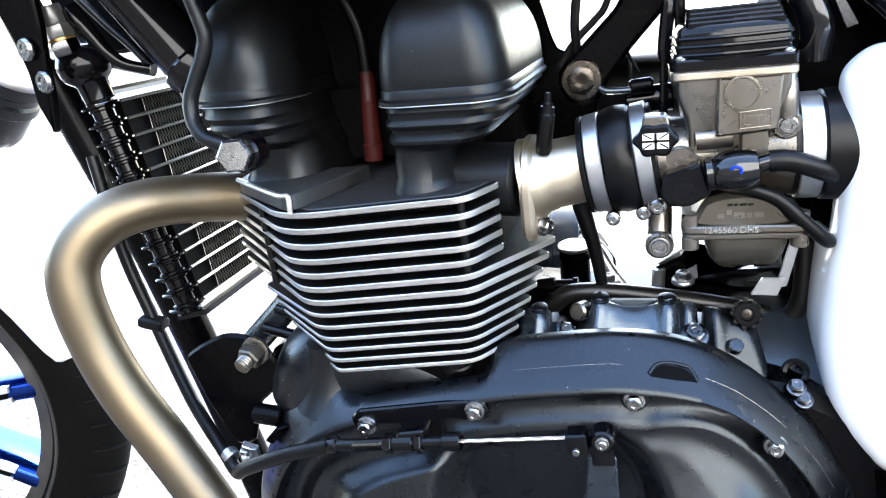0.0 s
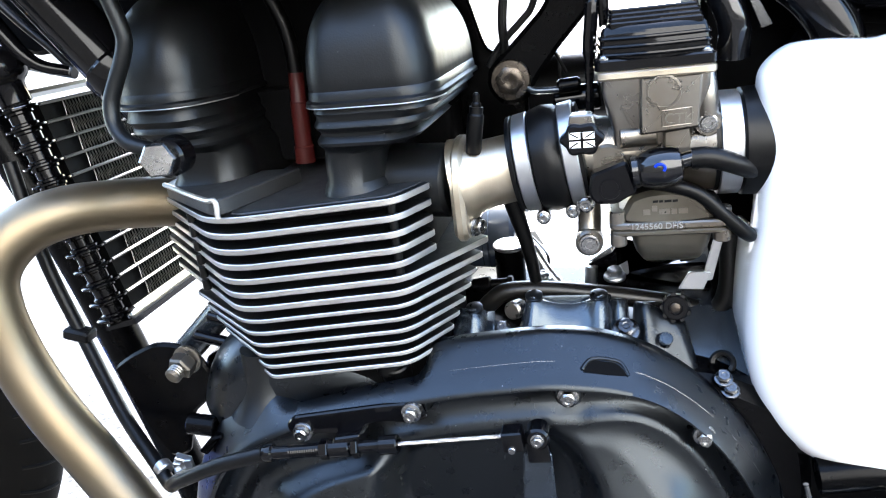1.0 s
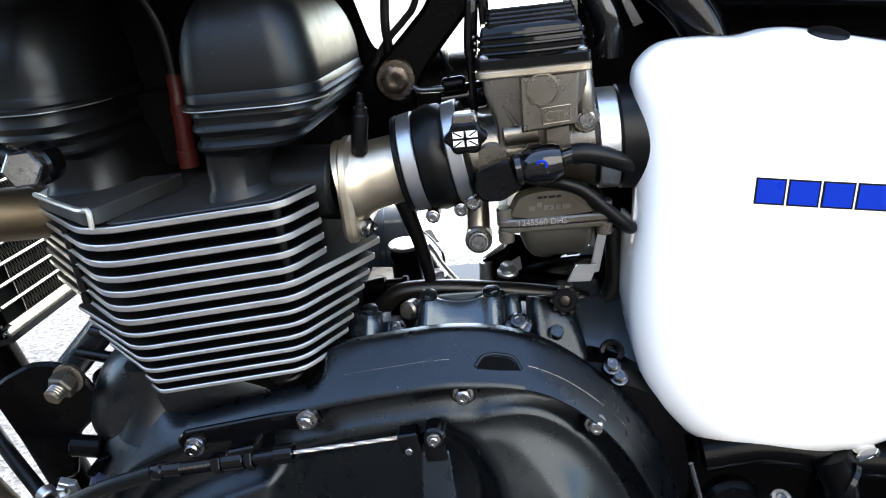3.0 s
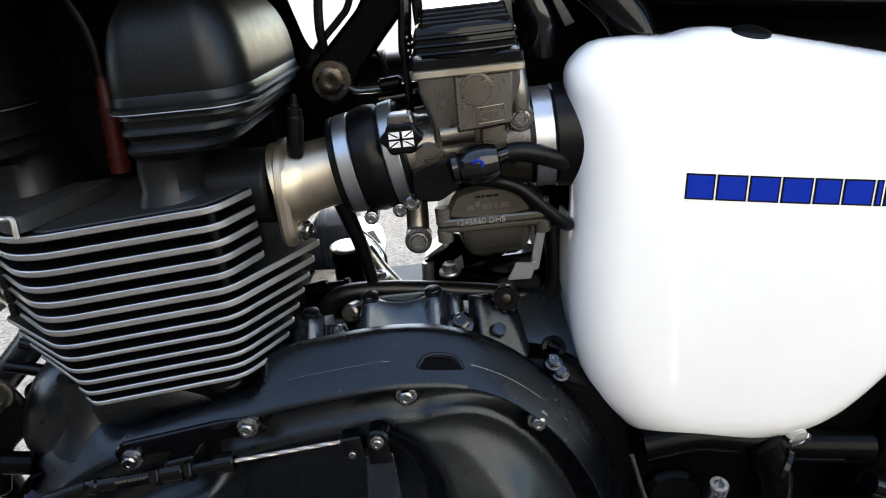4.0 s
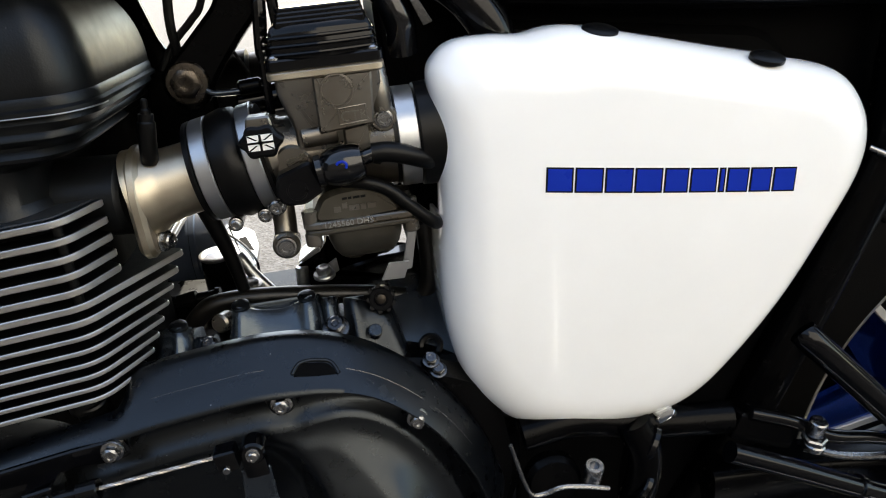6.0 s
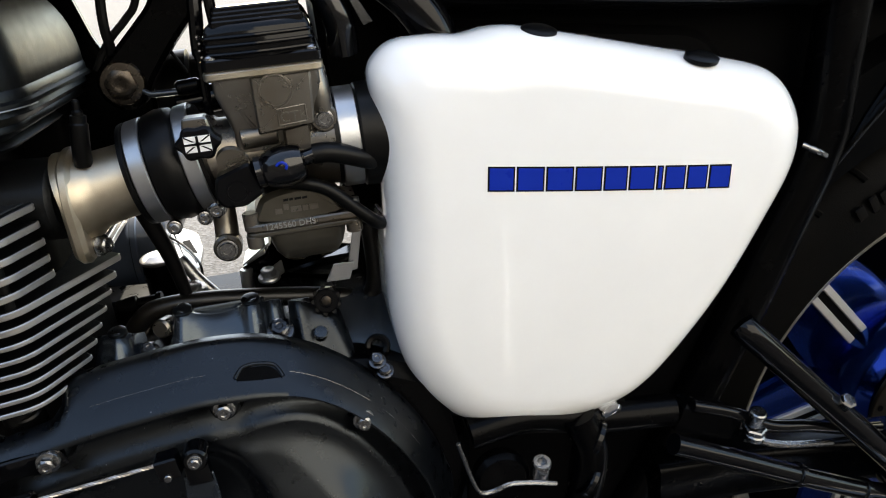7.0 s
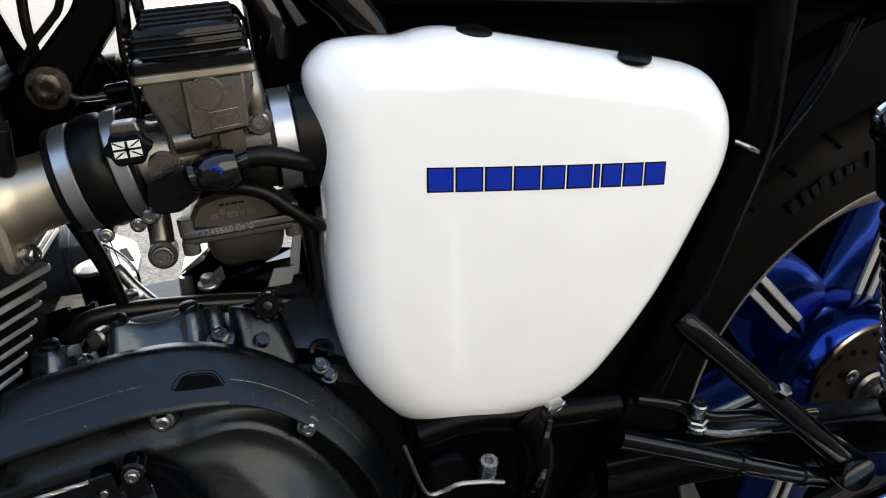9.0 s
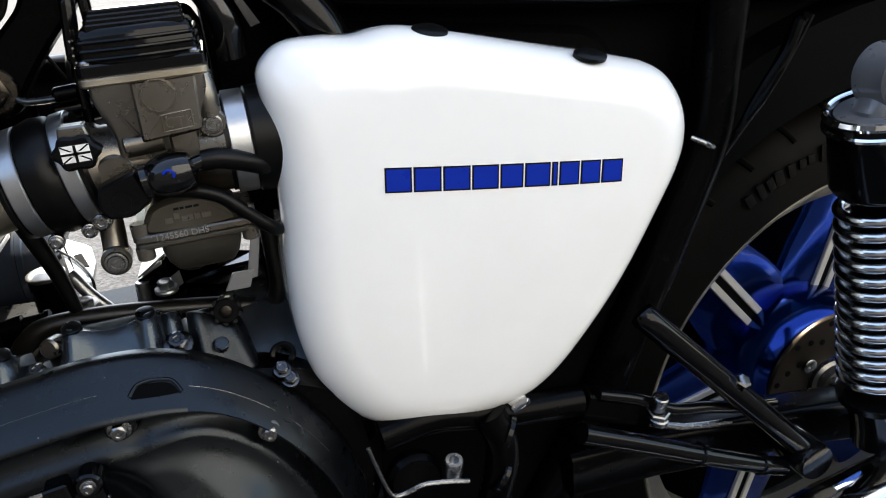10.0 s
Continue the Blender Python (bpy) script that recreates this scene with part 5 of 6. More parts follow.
# cable strap on the down tube
bm = bmesh.new()
brick_shape(bm, (-0.393, 0.448, 0.471), (0.022, 0.014, 0.010), (0, 14, 0), 0.002)
part("cable_strap", bm, RUBBER, clutch_cable)
bm = bmesh.new()
lathe(bm, (-0.3040, 0.388, 0.3910), (0.80, -0.5, -0.35), [(0, 0.0056), (0.001, 0.0066), (0.007, 0.0066), (0.008, 0.0056)], 20)
part("cable_ferrule", bm, ZINC, clutch_cable)
bm = bmesh.new()
rng = random.Random(8)
for k in range(7):   # a crumpled foil tag at the bend of the cable
    brick_shape(bm, (-0.281 + rng.uniform(-0.006, 0.006), 0.383 + rng.uniform(-0.003, 0.003), 0.395 + rng.uniform(-0.006, 0.006)), (0.011, 0.004, 0.006), (rng.uniform(0, 180), rng.uniform(0, 180), rng.uniform(0, 180)), 0.0006)
part("foil_tag", bm, ZINC, clutch_cable, "crumpled silver foil tag")


# ---- wheels ----
def wheel(name, cx, cz, cy, r_rim, r_tyre, half, turn, count, near, face, slim=1.0):
    """A cast wheel: tyre with tread cuts, rim, spokes with paired ribs, hub."""
    m = Matrix.Translation((cx, cy, cz)) @ pose(0, 0, 0, 0, 0, turn)

    def add(nm, bm, mat, parent, lab=""):
        bm.transform(m)
        return part(nm, bm, mat, parent, lab)

    bm = bmesh.new()
    prof = []
    for k in range(15):
        a = math.pi * (k / 14) - math.pi / 2
        prof.append((half * math.sin(a) * (1.0 if abs(a) < 1.2 else 0.97), r_rim + 0.004 + (r_tyre - r_rim - 0.004) * max(0.0, math.cos(a)) ** 0.75))
    rings = []
    seg = 96
    for k in range(seg):
        t = 2 * math.pi * k / seg
        rings.append([Vector((math.cos(t) * r, s, math.sin(t) * r)) for s, r in prof] + [Vector((math.cos(t) * (r_rim - 0.01), half * 0.7, math.sin(t) * (r_rim - 0.01))), Vector((math.cos(t) * (r_rim - 0.01), -half * 0.7, math.sin(t) * (r_rim - 0.01)))])
    loft(bm, rings, wrap=True)
    tyre = add("tyre", bm, TYRE, name, "black road tyre with straight cut grooves")
    # near-black tubes paint shade in the grooves, paler tubes their lit edges
    cuts, a0, a1, slant = (40, -1.02, -0.40, 0.035) if slim == 1.0 else (50, -1.15, -0.22, 0.0)
    for k in range(cuts):
        t = 2 * math.pi * k / cuts
        for nm, mat, radius, shift, rise in (("tread_groove", TREAD, 0.0022, 0.0, 0.0), ("lit_groove_edge", TYREMARK, 0.0011, -0.0095, 0.0002)):
            bm = bmesh.new()
            pts = []
            for j in range(7):
                a = a0 + (a1 - a0) * j / 6
                r = r_rim + 0.004 + (r_tyre - r_rim - 0.004) * math.cos(a) ** 0.75 + rise
                tt = t + slant * j / 6 + shift
                pts.append(Vector((math.cos(tt) * r, half * math.sin(a), math.sin(tt) * r)))
            tube(bm, pts, radius, 6, 2)
            add(nm, bm, mat, tyre)
    bm = bmesh.new()
    rings = []
    w = half * 0.88
    prof = [(-w, r_rim + 0.003), (-w - 0.003, r_rim), (-w - 0.001, r_rim - 0.004), (-w + 0.008, r_rim - 0.007), (-w * 0.5, r_rim - 0.030), (w * 0.5, r_rim - 0.030), (w - 0.006, r_rim - 0.012), (w + 0.003, r_rim), (w, r_rim + 0.003)]
    lathe(bm, (0, 0, 0), (0, 1, 0), prof, 96, cap=False)
    rim = add("rim", bm, RIMPAINT if slim == 1.0 else DARKRIM, name, "grey metal rim")
    bm = bmesh.new()
    lathe(bm, (0, 0, 0), (0, 1, 0), [(-0.036, 0.030), (-0.036, 0.058), (-0.033, 0.066), (-0.026, 0.074), (-0.014, 0.082), (0.0, 0.087), (0.012, 0.089), (0.022, 0.088), (0.04, 0.078), (0.05, 0.06), (0.05, 0.03)], 64)
    hub = add("hub", bm, BLUE, name, "blue painted hub")
    for k in range(count):
        t = math.radians(360 / count * k + near)
        ex, ez = Vector((math.cos(t), 0, math.sin(t))), Vector((-math.sin(t), 0, math.cos(t)))
        bm = bmesh.new()
        rings = []
        for s, wd, dp in ((0.040, 0.050, 0.010), (0.060, 0.056, 0.014), (0.090, 0.058, 0.015), (0.125, 0.056, 0.015), (0.160, 0.050, 0.015), (0.190, 0.047, 0.014), (r_rim - 0.022, 0.052, 0.022)):
            row = []
            for q in range(20):
                a = 2 * math.pi * q / 20
                c, sn = math.cos(a), math.sin(a)
                px = wd * slim * math.copysign(abs(c) ** 0.75, c)
                py = 0.024 - (0.024 - face + dp * 0.6) * math.copysign(abs(sn) ** 0.6, sn)
                row.append(ex * s + ez * px + Vector((0, py, 0)))
            rings.append(row)
        loft(bm, rings)
        spoke = add("spoke", bm, BLUE, name)
        bm = bmesh.new()
        rings = []
        for s in (0.084, 0.20):
            c = ex * s + Vector((0, face - 0.0046, 0))
            rings.append([c - ez * 0.0055 - Vector((0, 0.006, 0)), c + ez * 0.0055 - Vector((0, 0.006, 0)), c + ez * 0.0055 + Vector((0, 0.012, 0)), c - ez * 0.0055 + Vector((0, 0.012, 0))])
        loft(bm, rings)
        add("spoke_slot", bm, DARKCORE, spoke, "black slot between the ribs" if k == 0 else "")
        for e in (-1, 1):
            bm = bmesh.new()
            rings = []
            for s in (0.080, 0.084, 0.14, 0.205):
                c = ex * s + ez * 0.0082 * e + Vector((0, face - (0.0095 if s < 0.082 else 0.0120), 0))
                hw = 0.0030 if s < 0.082 else 0.0040
                rings.append([c - ez * hw, c - ez * (hw - 0.0008) - Vector((0, 0.0009, 0)), c + ez * (hw - 0.0008) - Vector((0, 0.0009, 0)), c + ez * hw, c + ez * hw + Vector((0, 0.016, 0)), c - ez * hw + Vector((0, 0.016, 0))])
            loft(bm, rings)
            add("machined_rib", bm, RIB, spoke, "bare metal rib" if k == 0 and e < 0 else "")
    return hub, m


def holder(name, label):
    ob = new(name)
    ob.parent = motorcycle
    ob["label"] = label
    return ob


rear_wheel = holder("rear_wheel", "blue rear wheel with black tyre")
hub, mw = wheel(rear_wheel, 0.652, 0.226, 0.545, 0.241, 0.326, 0.068, 0, 6, 131, 0.024)
bm = bmesh.new()
lathe(bm, (0, -0.042, 0), (0, 1, 0), [(0, 0.030), (0, 0.0785), (0.0008, 0.0795), (0.0042, 0.0795), (0.005, 0.0785), (0.005, 0.030)], 72, cap=False)
bm.transform(mw)
disc = part("brake_disc", bm, DISC, rear_wheel, "bronzed steel brake disc with drilled holes")
# near-black discs on the face paint the dark of the drilled holes
for k in range(30):
    a = 2 * math.pi * k / 30
    rr = 0.055 + 0.0085 * (k % 3)
    bm = bmesh.new()
    lathe(bm, (math.cos(a) * rr, -0.0424, math.sin(a) * rr), (0, -1, 0), [(0, 0.0032), (0.0004, 0.0032), (0.0005, 0.0026)], 12)
    bm.transform(mw)
    part("hole_shade", bm, DARKCORE, disc)
for k in range(6):
    a = 2 * math.pi * (k + 0.3) / 6
    bm = bmesh.new()
    lathe(bm, (math.cos(a) * 0.043, -0.0425, math.sin(a) * 0.043), (0, -1, 0), [(0, 0.0065), (0.003, 0.0080), (0.004, 0.0062), (0.004, 0.0035), (0.002, 0.0030)], 18)
    bm.transform(mw)
    part("disc_bolt", bm, STEEL, disc)
bm = bmesh.new()
lathe(bm, (0, -0.030, 0), (0, -1, 0), [(0, 0.024), (0.012, 0.024), (0.015, 0.021), (0.024, 0.0205), (0.0245, 0.016), (0.030, 0.0155), (0.031, 0.009)], 36)
bm.transform(mw)
part("axle_spacer", bm, ALLOY, rear_wheel, "bare alloy axle spacer")
# raised marks on the tyre wall and balance marks on the rim
marks = random.Random(11)
for k in range(8):
    a = math.radians(121 - 2.4 * k - marks.uniform(0, 0.9))
    bm = bmesh.new()
    brick_shape(bm, (math.cos(a) * 0.276, -0.0655, math.sin(a) * 0.276), (0.0065 + marks.uniform(0, 0.003), 0.0016, marks.choice((0.009, 0.013, 0.016))), (0, 90 - math.degrees(a) + marks.uniform(-14, 14), 0), 0.0008)
    bm.transform(mw)
    part("tyre_mark", bm, TYREMARK, rear_wheel, "raised moulded bars on the tyre wall" if k == 0 else "")

front_wheel = holder("front_wheel", "blue front wheel with black tyre, turned slightly")
wheel(front_wheel, -1.030, 0.2456, 0.600, 0.261, 0.3456, 0.046, 21.5, 10, 4, -0.012, 0.36)
# white front mudguard
bm = bmesh.new()
mg = Matrix.Translation((-1.030, 0.600, 0.2456)) @ pose(0, 0, 0, 0, 0, 21.5)
rings = []
for k in range(40):
    t = math.radians(9 + 148 * k / 39)
    end = 1 - math.sqrt(max(0.0, 1 - (1 - k / 4) ** 2)) if k < 4 else 0
    row = []
    for j in range(13):
        a = -1.25 + 2.5 * j / 12
        w = 0.072 * (1 - 0.75 * end)
        r = 0.364 - 0.094 * (1 - math.cos(a))
        row.append(Vector((math.cos(t) * r, w * math.sin(a) / math.sin(1.25), math.sin(t) * r)))
    for j in range(12, -1, -1):
        q = row[j]
        rr = math.hypot(q.x, q.z)
        f = (rr - 0.003) / rr
        row.append(Vector((q.x * f, q.y * 0.96, q.z * f)))
    rings.append(row)
loft(bm, rings)
bm.transform(mg)
part("front_mudguard", bm, WHITE, motorcycle, "white front mudguard")
# fork leg
bm = bmesh.new()
lathe(bm, (-1.030, 0.600, 0.2456), (0.39, 0.0, 0.41), [(0, 0.016), (0.515, 0.016), (0.520, 0.030), (0.528, 0.033), (0.560, 0.034), (0.563, 0.037), (0.574, 0.037), (0.577, 0.034), (0.584, 0.034), (0.587, 0.037), (0.600, 0.037), (0.603, 0.030)], 40)
fork = part("fork_leg", bm, FORK, motorcycle, "dark grey front fork leg with ribbed seal")

# ---- rear end ----
bm = bmesh.new()
tube(bm, [(0.353, 0.4000, 0.4310), (0.362, 0.395, 0.4205), (0.419, 0.387, 0.360), (0.484, 0.380, 0.291), (0.497, 0.379, 0.276)], 0.0100, 24)
peg_hanger = part("footrest_hanger", bm, GLOSS, motorcycle, "gloss black footrest hanger tubes")
bm = bmesh.new()
tube(bm, [(0.293, 0.382, 0.356), (0.340, 0.382, 0.332), (0.397, 0.382, 0.302), (0.459, 0.382, 0.271), (0.480, 0.382, 0.262)], 0.0078, 20)
part("lower_tube", bm, GLOSS, peg_hanger)
for c, dd in (((0.397, 0.382, 0.302), (0.57, 0, -0.29)), ((0.457, 0.382, 0.2720), (0.57, 0, -0.29))):
    bm = bmesh.new()
    lathe(bm, c, dd, [(-0.003, 0.0080), (-0.002, 0.0095), (0.002, 0.0095), (0.003, 0.0080)], 20)
    part("tube_band", bm, GLOSS, peg_hanger)
bm = bmesh.new()
lathe(bm, (0.500, 0.398, 0.270), (0.0, -1, 0.0), [(0, 0.0165), (0.030, 0.0165), (0.033, 0.0150), (0.0335, 0.0120)], 36)
part("pivot_boss", bm, GLOSS, peg_hanger)
bm = bmesh.new()
lathe(bm, (0.4270, 0.3790, 0.3600), (0.1, -0.5, 0.8), [(0, 0.0062), (0.007, 0.0062), (0.0085, 0.0048)], 6)
part("hanger_nut", bm, CHROME, peg_hanger)
# swing arm
bm = bmesh.new()
rings = []
for x, z, h in ((0.30, 0.288, 0.022), (0.38, 0.283, 0.022), (0.46, 0.272, 0.022), (0.56, 0.258, 0.021), (0.68, 0.235, 0.024)):
    o = rounded([(0.412, z - h), (0.448, z - h), (0.448, z + h), (0.412, z + h)], 0.008, 3)
    rings.append([Vector((x, p.x, p.y)) for p in o])
loft(bm, rings)
swing_arm = part("swing_arm", bm, DEEP, motorcycle, "gloss black swing arm")
# brake hose with bolts above the swing arm
bm = bmesh.new()
tube(bm, [(0.312, 0.392, 0.378), (0.345, 0.392, 0.364), (0.375, 0.390, 0.347), (0.41, 0.392, 0.337), (0.447, 0.396, 0.323), (0.49, 0.41, 0.305)], 0.0050, 12)
brake_line = part("brake_line", bm, GLOSS, motorcycle, "black rear brake line")
bm = bmesh.new()
tube(bm, [(0.352, 0.388, 0.343), (0.385, 0.386, 0.330), (0.43, 0.39, 0.318)], 0.0028, 10)
part("brake_rod", bm, STEEL, brake_line)
for z, r, n in ((0.343, 0.0080, 0.006), (0.349, 0.0090, 0.005), (0.355, 0.0062, 0.013)):
    bm = bmesh.new()
    lathe(bm, (0.3590, 0.386, z), (0.1, -0.25, 1), [(0, r * 0.9), (0.001, r), (n - 0.001, r), (n, r * 0.85)], 6 if r > 0.008 else 18)
    part("line_nut", bm, STEEL, brake_line, "plated steel nut")
bm = bmesh.new()
brick_shape(bm, (0.325, 0.40, 0.360), (0.050, 0.02, 0.022), (0, 22, 0), 0.002)
part("line_bracket", bm, DEEP, brake_line)
# near-black sheet added as shade behind the rear wheel
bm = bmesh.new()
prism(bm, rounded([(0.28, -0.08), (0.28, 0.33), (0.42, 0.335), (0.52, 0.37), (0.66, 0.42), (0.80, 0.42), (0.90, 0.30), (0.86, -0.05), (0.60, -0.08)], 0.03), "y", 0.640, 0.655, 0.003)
part("far_backing", bm, DARKCORE, swing_arm, "near-black backing sheet on the far side")
# shock absorber
S1, S0 = Vector((0.5100, 0.362, 0.575)), Vector((0.5720, 0.378, 0.285))
D = (S0 - S1).normalized()
bm = bmesh.new()
lathe(bm, S1, D, [(0.011, 0.010), (0.0110, 0.0290), (0.0085, 0.0310), (0.0085, 0.0335), (0.012, 0.0350), (0.020, 0.0350), (0.023, 0.0328), (0.066, 0.0325), (0.070, 0.0300), (0.074, 0.026)], 56)
shock = part("shock_absorber", bm, GLOSS, motorcycle, "black and chrome coil-spring shock absorber")
bm = bmesh.new()
lathe(bm, S1 + D * 0.0085, D, [(0.0005, 0.0305), (-0.0012, 0.0325), (-0.0008, 0.0345), (0.0020, 0.0360), (0.0042, 0.0352)], 56, cap=False)
lathe(bm, S1 + D * 0.0185, D, [(-0.0015, 0.0350), (0, 0.0362), (0.0018, 0.0362), (0.003, 0.0345)], 56, cap=False)
part("top_ring", bm, CHROME, shock, "chrome ring")
bm = bmesh.new()
E = Vector((0.5180, 0.362, 0.5860))
lathe(bm, E + Vector((0, 0.014, 0)), (0, -1, 0), [(0, 0.0195), (0.002, 0.0215), (0.026, 0.0215), (0.028, 0.0200), (0.0282, 0.0155), (0.024, 0.0150)], 40)
tube(bm, [E + D * 0.008, E + D * 0.020, S1 + D * 0.010, S1 + D * 0.016], 0.0165, 24, 4)
part("shock_eye", bm, EYE, shock, "bare alloy top eye")
bm = bmesh.new()
lathe(bm, S1, D, [(0.0100, 0.012), (0.0098, 0.0265), (0.0106, 0.0280), (0.0112, 0.0282)], 56, cap=False)
part("cup_plate", bm, EYE, shock, "grey metal plate on the spring cup")
bm = bmesh.new()
lathe(bm, E + Vector((0, -0.010, 0)), (0, -1, 0), [(0, 0.0158), (0.0040, 0.0158), (0.0046, 0.0148), (0.0046, 0.0140), (0.0038, 0.0132)], 36)
part("eye_seal", bm, RUBBER, shock)
bm = bmesh.new()
lathe(bm, E, (0, -1, 0), [(0.0, 0.0135), (0.012, 0.0135), (0.0135, 0.011), (0.0145, 0.0105), (0.0165, 0.0095), (0.017, 0.005)], 32)
part("eye_bush", bm, STEEL, shock)
bm = bmesh.new()
rod(bm, S1 + D * 0.07, S0, 0.0185, seg=28)
part("damper_body", bm, GLOSS, shock)
d, u, v = basis(D)
TURNS = 13
pts = []
for k in range(TURNS * 32 + 1):
    a = 2 * math.pi * k / 32
    pts.append(S1 + D * (0.083 + 0.170 * k / (TURNS * 32)) + (u * math.cos(a) + v * math.sin(a)) * 0.0262)
bm = bmesh.new()
tube(bm, pts, 0.0043, 12, 1)
part("coil_spring", bm, SPRING, shock, "chrome coil spring")
bm = bmesh.new()
lathe(bm, S0 - D * 0.036, D, [(0, 0.026), (0.002, 0.031), (0.008, 0.031), (0.014, 0.024), (0.04, 0.020), (0.06, 0.020)], 36)
part("spring_seat", bm, GLOSS, shock)
# silencer
bm = bmesh.new()
tube(bm, [(0.18, 0.338, 0.207), (0.35, 0.338, 0.203), (0.452, 0.340, 0.206), (0.520, 0.341, 0.213), (0.95, 0.345, 0.262)], lambda s: 0.022 + 0.022 * bump01((s - 0.44) / 0.30), 40)
part("silencer", bm, CHROME, motorcycle, "chrome silencer")
# parts under the panel: pedal bolt, plate and loop
bm = bmesh.new()
lathe(bm, (0.1925, 0.381, 0.3565), (0.05, -0.30, 1), [(0, 0.0066), (0.0130, 0.0066), (0.0142, 0.0058), (0.0142, 0.0034), (0.0095, 0.0032)], 28)
cap_bolt = part("socket_screw", bm, STEEL, motorcycle, "plated steel socket screw")
bm = bmesh.new()
tube(bm, [(0.136, 0.372, 0.402), (0.143, 0.371, 0.372), (0.148, 0.370, 0.3615), (0.156, 0.370, 0.3605), (0.168, 0.369, 0.364), (0.184, 0.369, 0.361), (0.200, 0.369, 0.356)], 0.0016, 8)
part("spring_wire", bm, STEEL, cap_bolt)
bm = bmesh.new()
tube(bm, [(0.15, 0.40, 0.388), (0.19, 0.40, 0.392), (0.24, 0.40, 0.380), (0.30, 0.40, 0.372)], 0.012, 18)
side_rail = part("lower_rail", bm, DEEP, motorcycle, "gloss black lower frame rail")
bm = bmesh.new()
lathe(bm, (0.168, 0.400, 0.350), (0, -1, 0.1), [(0, 0.020), (0.008, 0.020), (0.012, 0.017), (0.013, 0.010)], 30)
part("pivot_cap", bm, DEEP, side_rail)
for p, dd in (((0.236, 0.385, 0.373), (0.8, -0.4, -0.4)), ((0.226, 0.380, 0.345), (0.75, -0.2, -0.6))):
    bm = bmesh.new()
    lathe(bm, p, dd, [(-0.002, 0.0120), (-0.001, 0.0132), (0.002, 0.0132), (0.003, 0.0120)], 28)
    part("rail_band", bm, GLOSS, side_rail)
bm = bmesh.new()
tube(bm, [(0.225, 0.39, 0.39), (0.232, 0.385, 0.365), (0.226, 0.385, 0.33), (0.21, 0.39, 0.28)], 0.012, 18)
part("stand_leg", bm, DEEP, side_rail)

# ---- behind the carburettor ----
bm = bmesh.new()
tube(bm, [(-0.066, 0.472, 0.471), (-0.058, 0.470, 0.481), (-0.044, 0.470, 0.4890), (-0.010, 0.470, 0.4888), (0.040, 0.470, 0.4822), (0.075, 0.470, 0.4755), (0.096, 0.468, 0.471), (0.1055, 0.466, 0.488), (0.106, 0.464, 0.53)], 0.0068, 16)
water_hose = part("crankcase_hose", bm, HOSE, motorcycle, "black breather hose across the crankcase")
bm = bmesh.new()
lathe(bm, (-0.072, 0.480, 0.4900), (1, 0, 0.05), [(0, 0.005), (0.01, 0.0062), (0.013, 0.0062), (0.014, 0.0042), (0.026, 0.0042), (0.027, 0.0055), (0.030, 0.0055)], 18)
part("hose_tap", bm, DEEP, water_hose)
bm = bmesh.new()
tube(bm, [(-0.0400, 0.462, 0.575), (-0.0335, 0.466, 0.548), (-0.0275, 0.470, 0.520), (-0.0235, 0.472, 0.490)], lambda q: 0.0066 - 0.0026 * q, 14)
part("drain_hose", bm, RUBBER, motorcycle, "black drain hose")
bm = bmesh.new()
lathe(bm, (-0.140, 0.615, 0.4810), (1, 0, 0), [(0, 0.030), (0.001, 0.0370), (0.060, 0.0370), (0.061, 0.0385), (0.065, 0.0385), (0.066, 0.0370), (0.084, 0.0370), (0.088, 0.034), (0.089, 0.02)], 64)
starter = part("starter_motor", bm, STARTER, motorcycle, "starter motor behind the barrels, blue sky sheen in its colour")
bm = bmesh.new()
lathe(bm, (-0.0495, 0.530, 0.5050), (0.02, -0.10, 1), [(-0.050, 0.0120), (-0.003, 0.0120)], 32)
part("starter_post", bm, DEEP, starter)
bm = bmesh.new()
lathe(bm, (-0.0495, 0.530, 0.5050), (0.02, -0.10, 1), [(-0.003, 0.0120), (-0.002, 0.0130), (-0.0004, 0.0130), (0.0, 0.0124), (0.0002, 0.0100), (0.0002, 0.002)], 40)
part("starter_cap", bm, ZINC, starter, "bright round end cap")
# pale flange lying behind the post, with a cut-out, and the pipe that leaves it
bm = bmesh.new()
o = rounded([(-0.058, 0.642), (-0.028, 0.600), (-0.021, 0.562), (-0.020, 0.519), (-0.025, 0.506), (-0.037, 0.537), (-0.051, 0.598)], 0.005)
prism(bm, o, "z", 0.490, 0.497, 0.0015)
part("starter_flange", bm, ZINC, starter, "bare metal flange")
# the cut-out's darkness is a near-black sheet on the flange
bm = bmesh.new()
prism(bm, rounded([(-0.039, 0.580), (-0.033, 0.582), (-0.023, 0.546), (-0.028, 0.551)], 0.001), "z", 0.495, 0.4976, 0.0002)
part("flange_cutout", bm, DARKCORE, starter)
bm = bmesh.new()
tube(bm, [(-0.052, 0.596, 0.4990), (-0.038, 0.570, 0.4990), (-0.027, 0.544, 0.4990), (-0.0185, 0.517, 0.4985), (-0.0175, 0.510, 0.490)], 0.0010, 8)
part("starter_lead", bm, RUBBER, starter)
bm = bmesh.new()
tube(bm, [(-0.029, 0.506, 0.509), (-0.026, 0.504, 0.505), (-0.020, 0.502, 0.494), (-0.009, 0.500, 0.479)], 0.0044, 16)
part("steel_pipe", bm, ZINC, starter, "bright steel pipe")
bm = bmesh.new()
prism(bm, rounded([(-0.130, 0.420), (-0.130, 0.480), (-0.052, 0.474), (-0.044, 0.468), (-0.044, 0.420)], 0.005), "y", 0.520, 0.560, 0.004)
part("case_shelf", bm, CASE, crankcase)
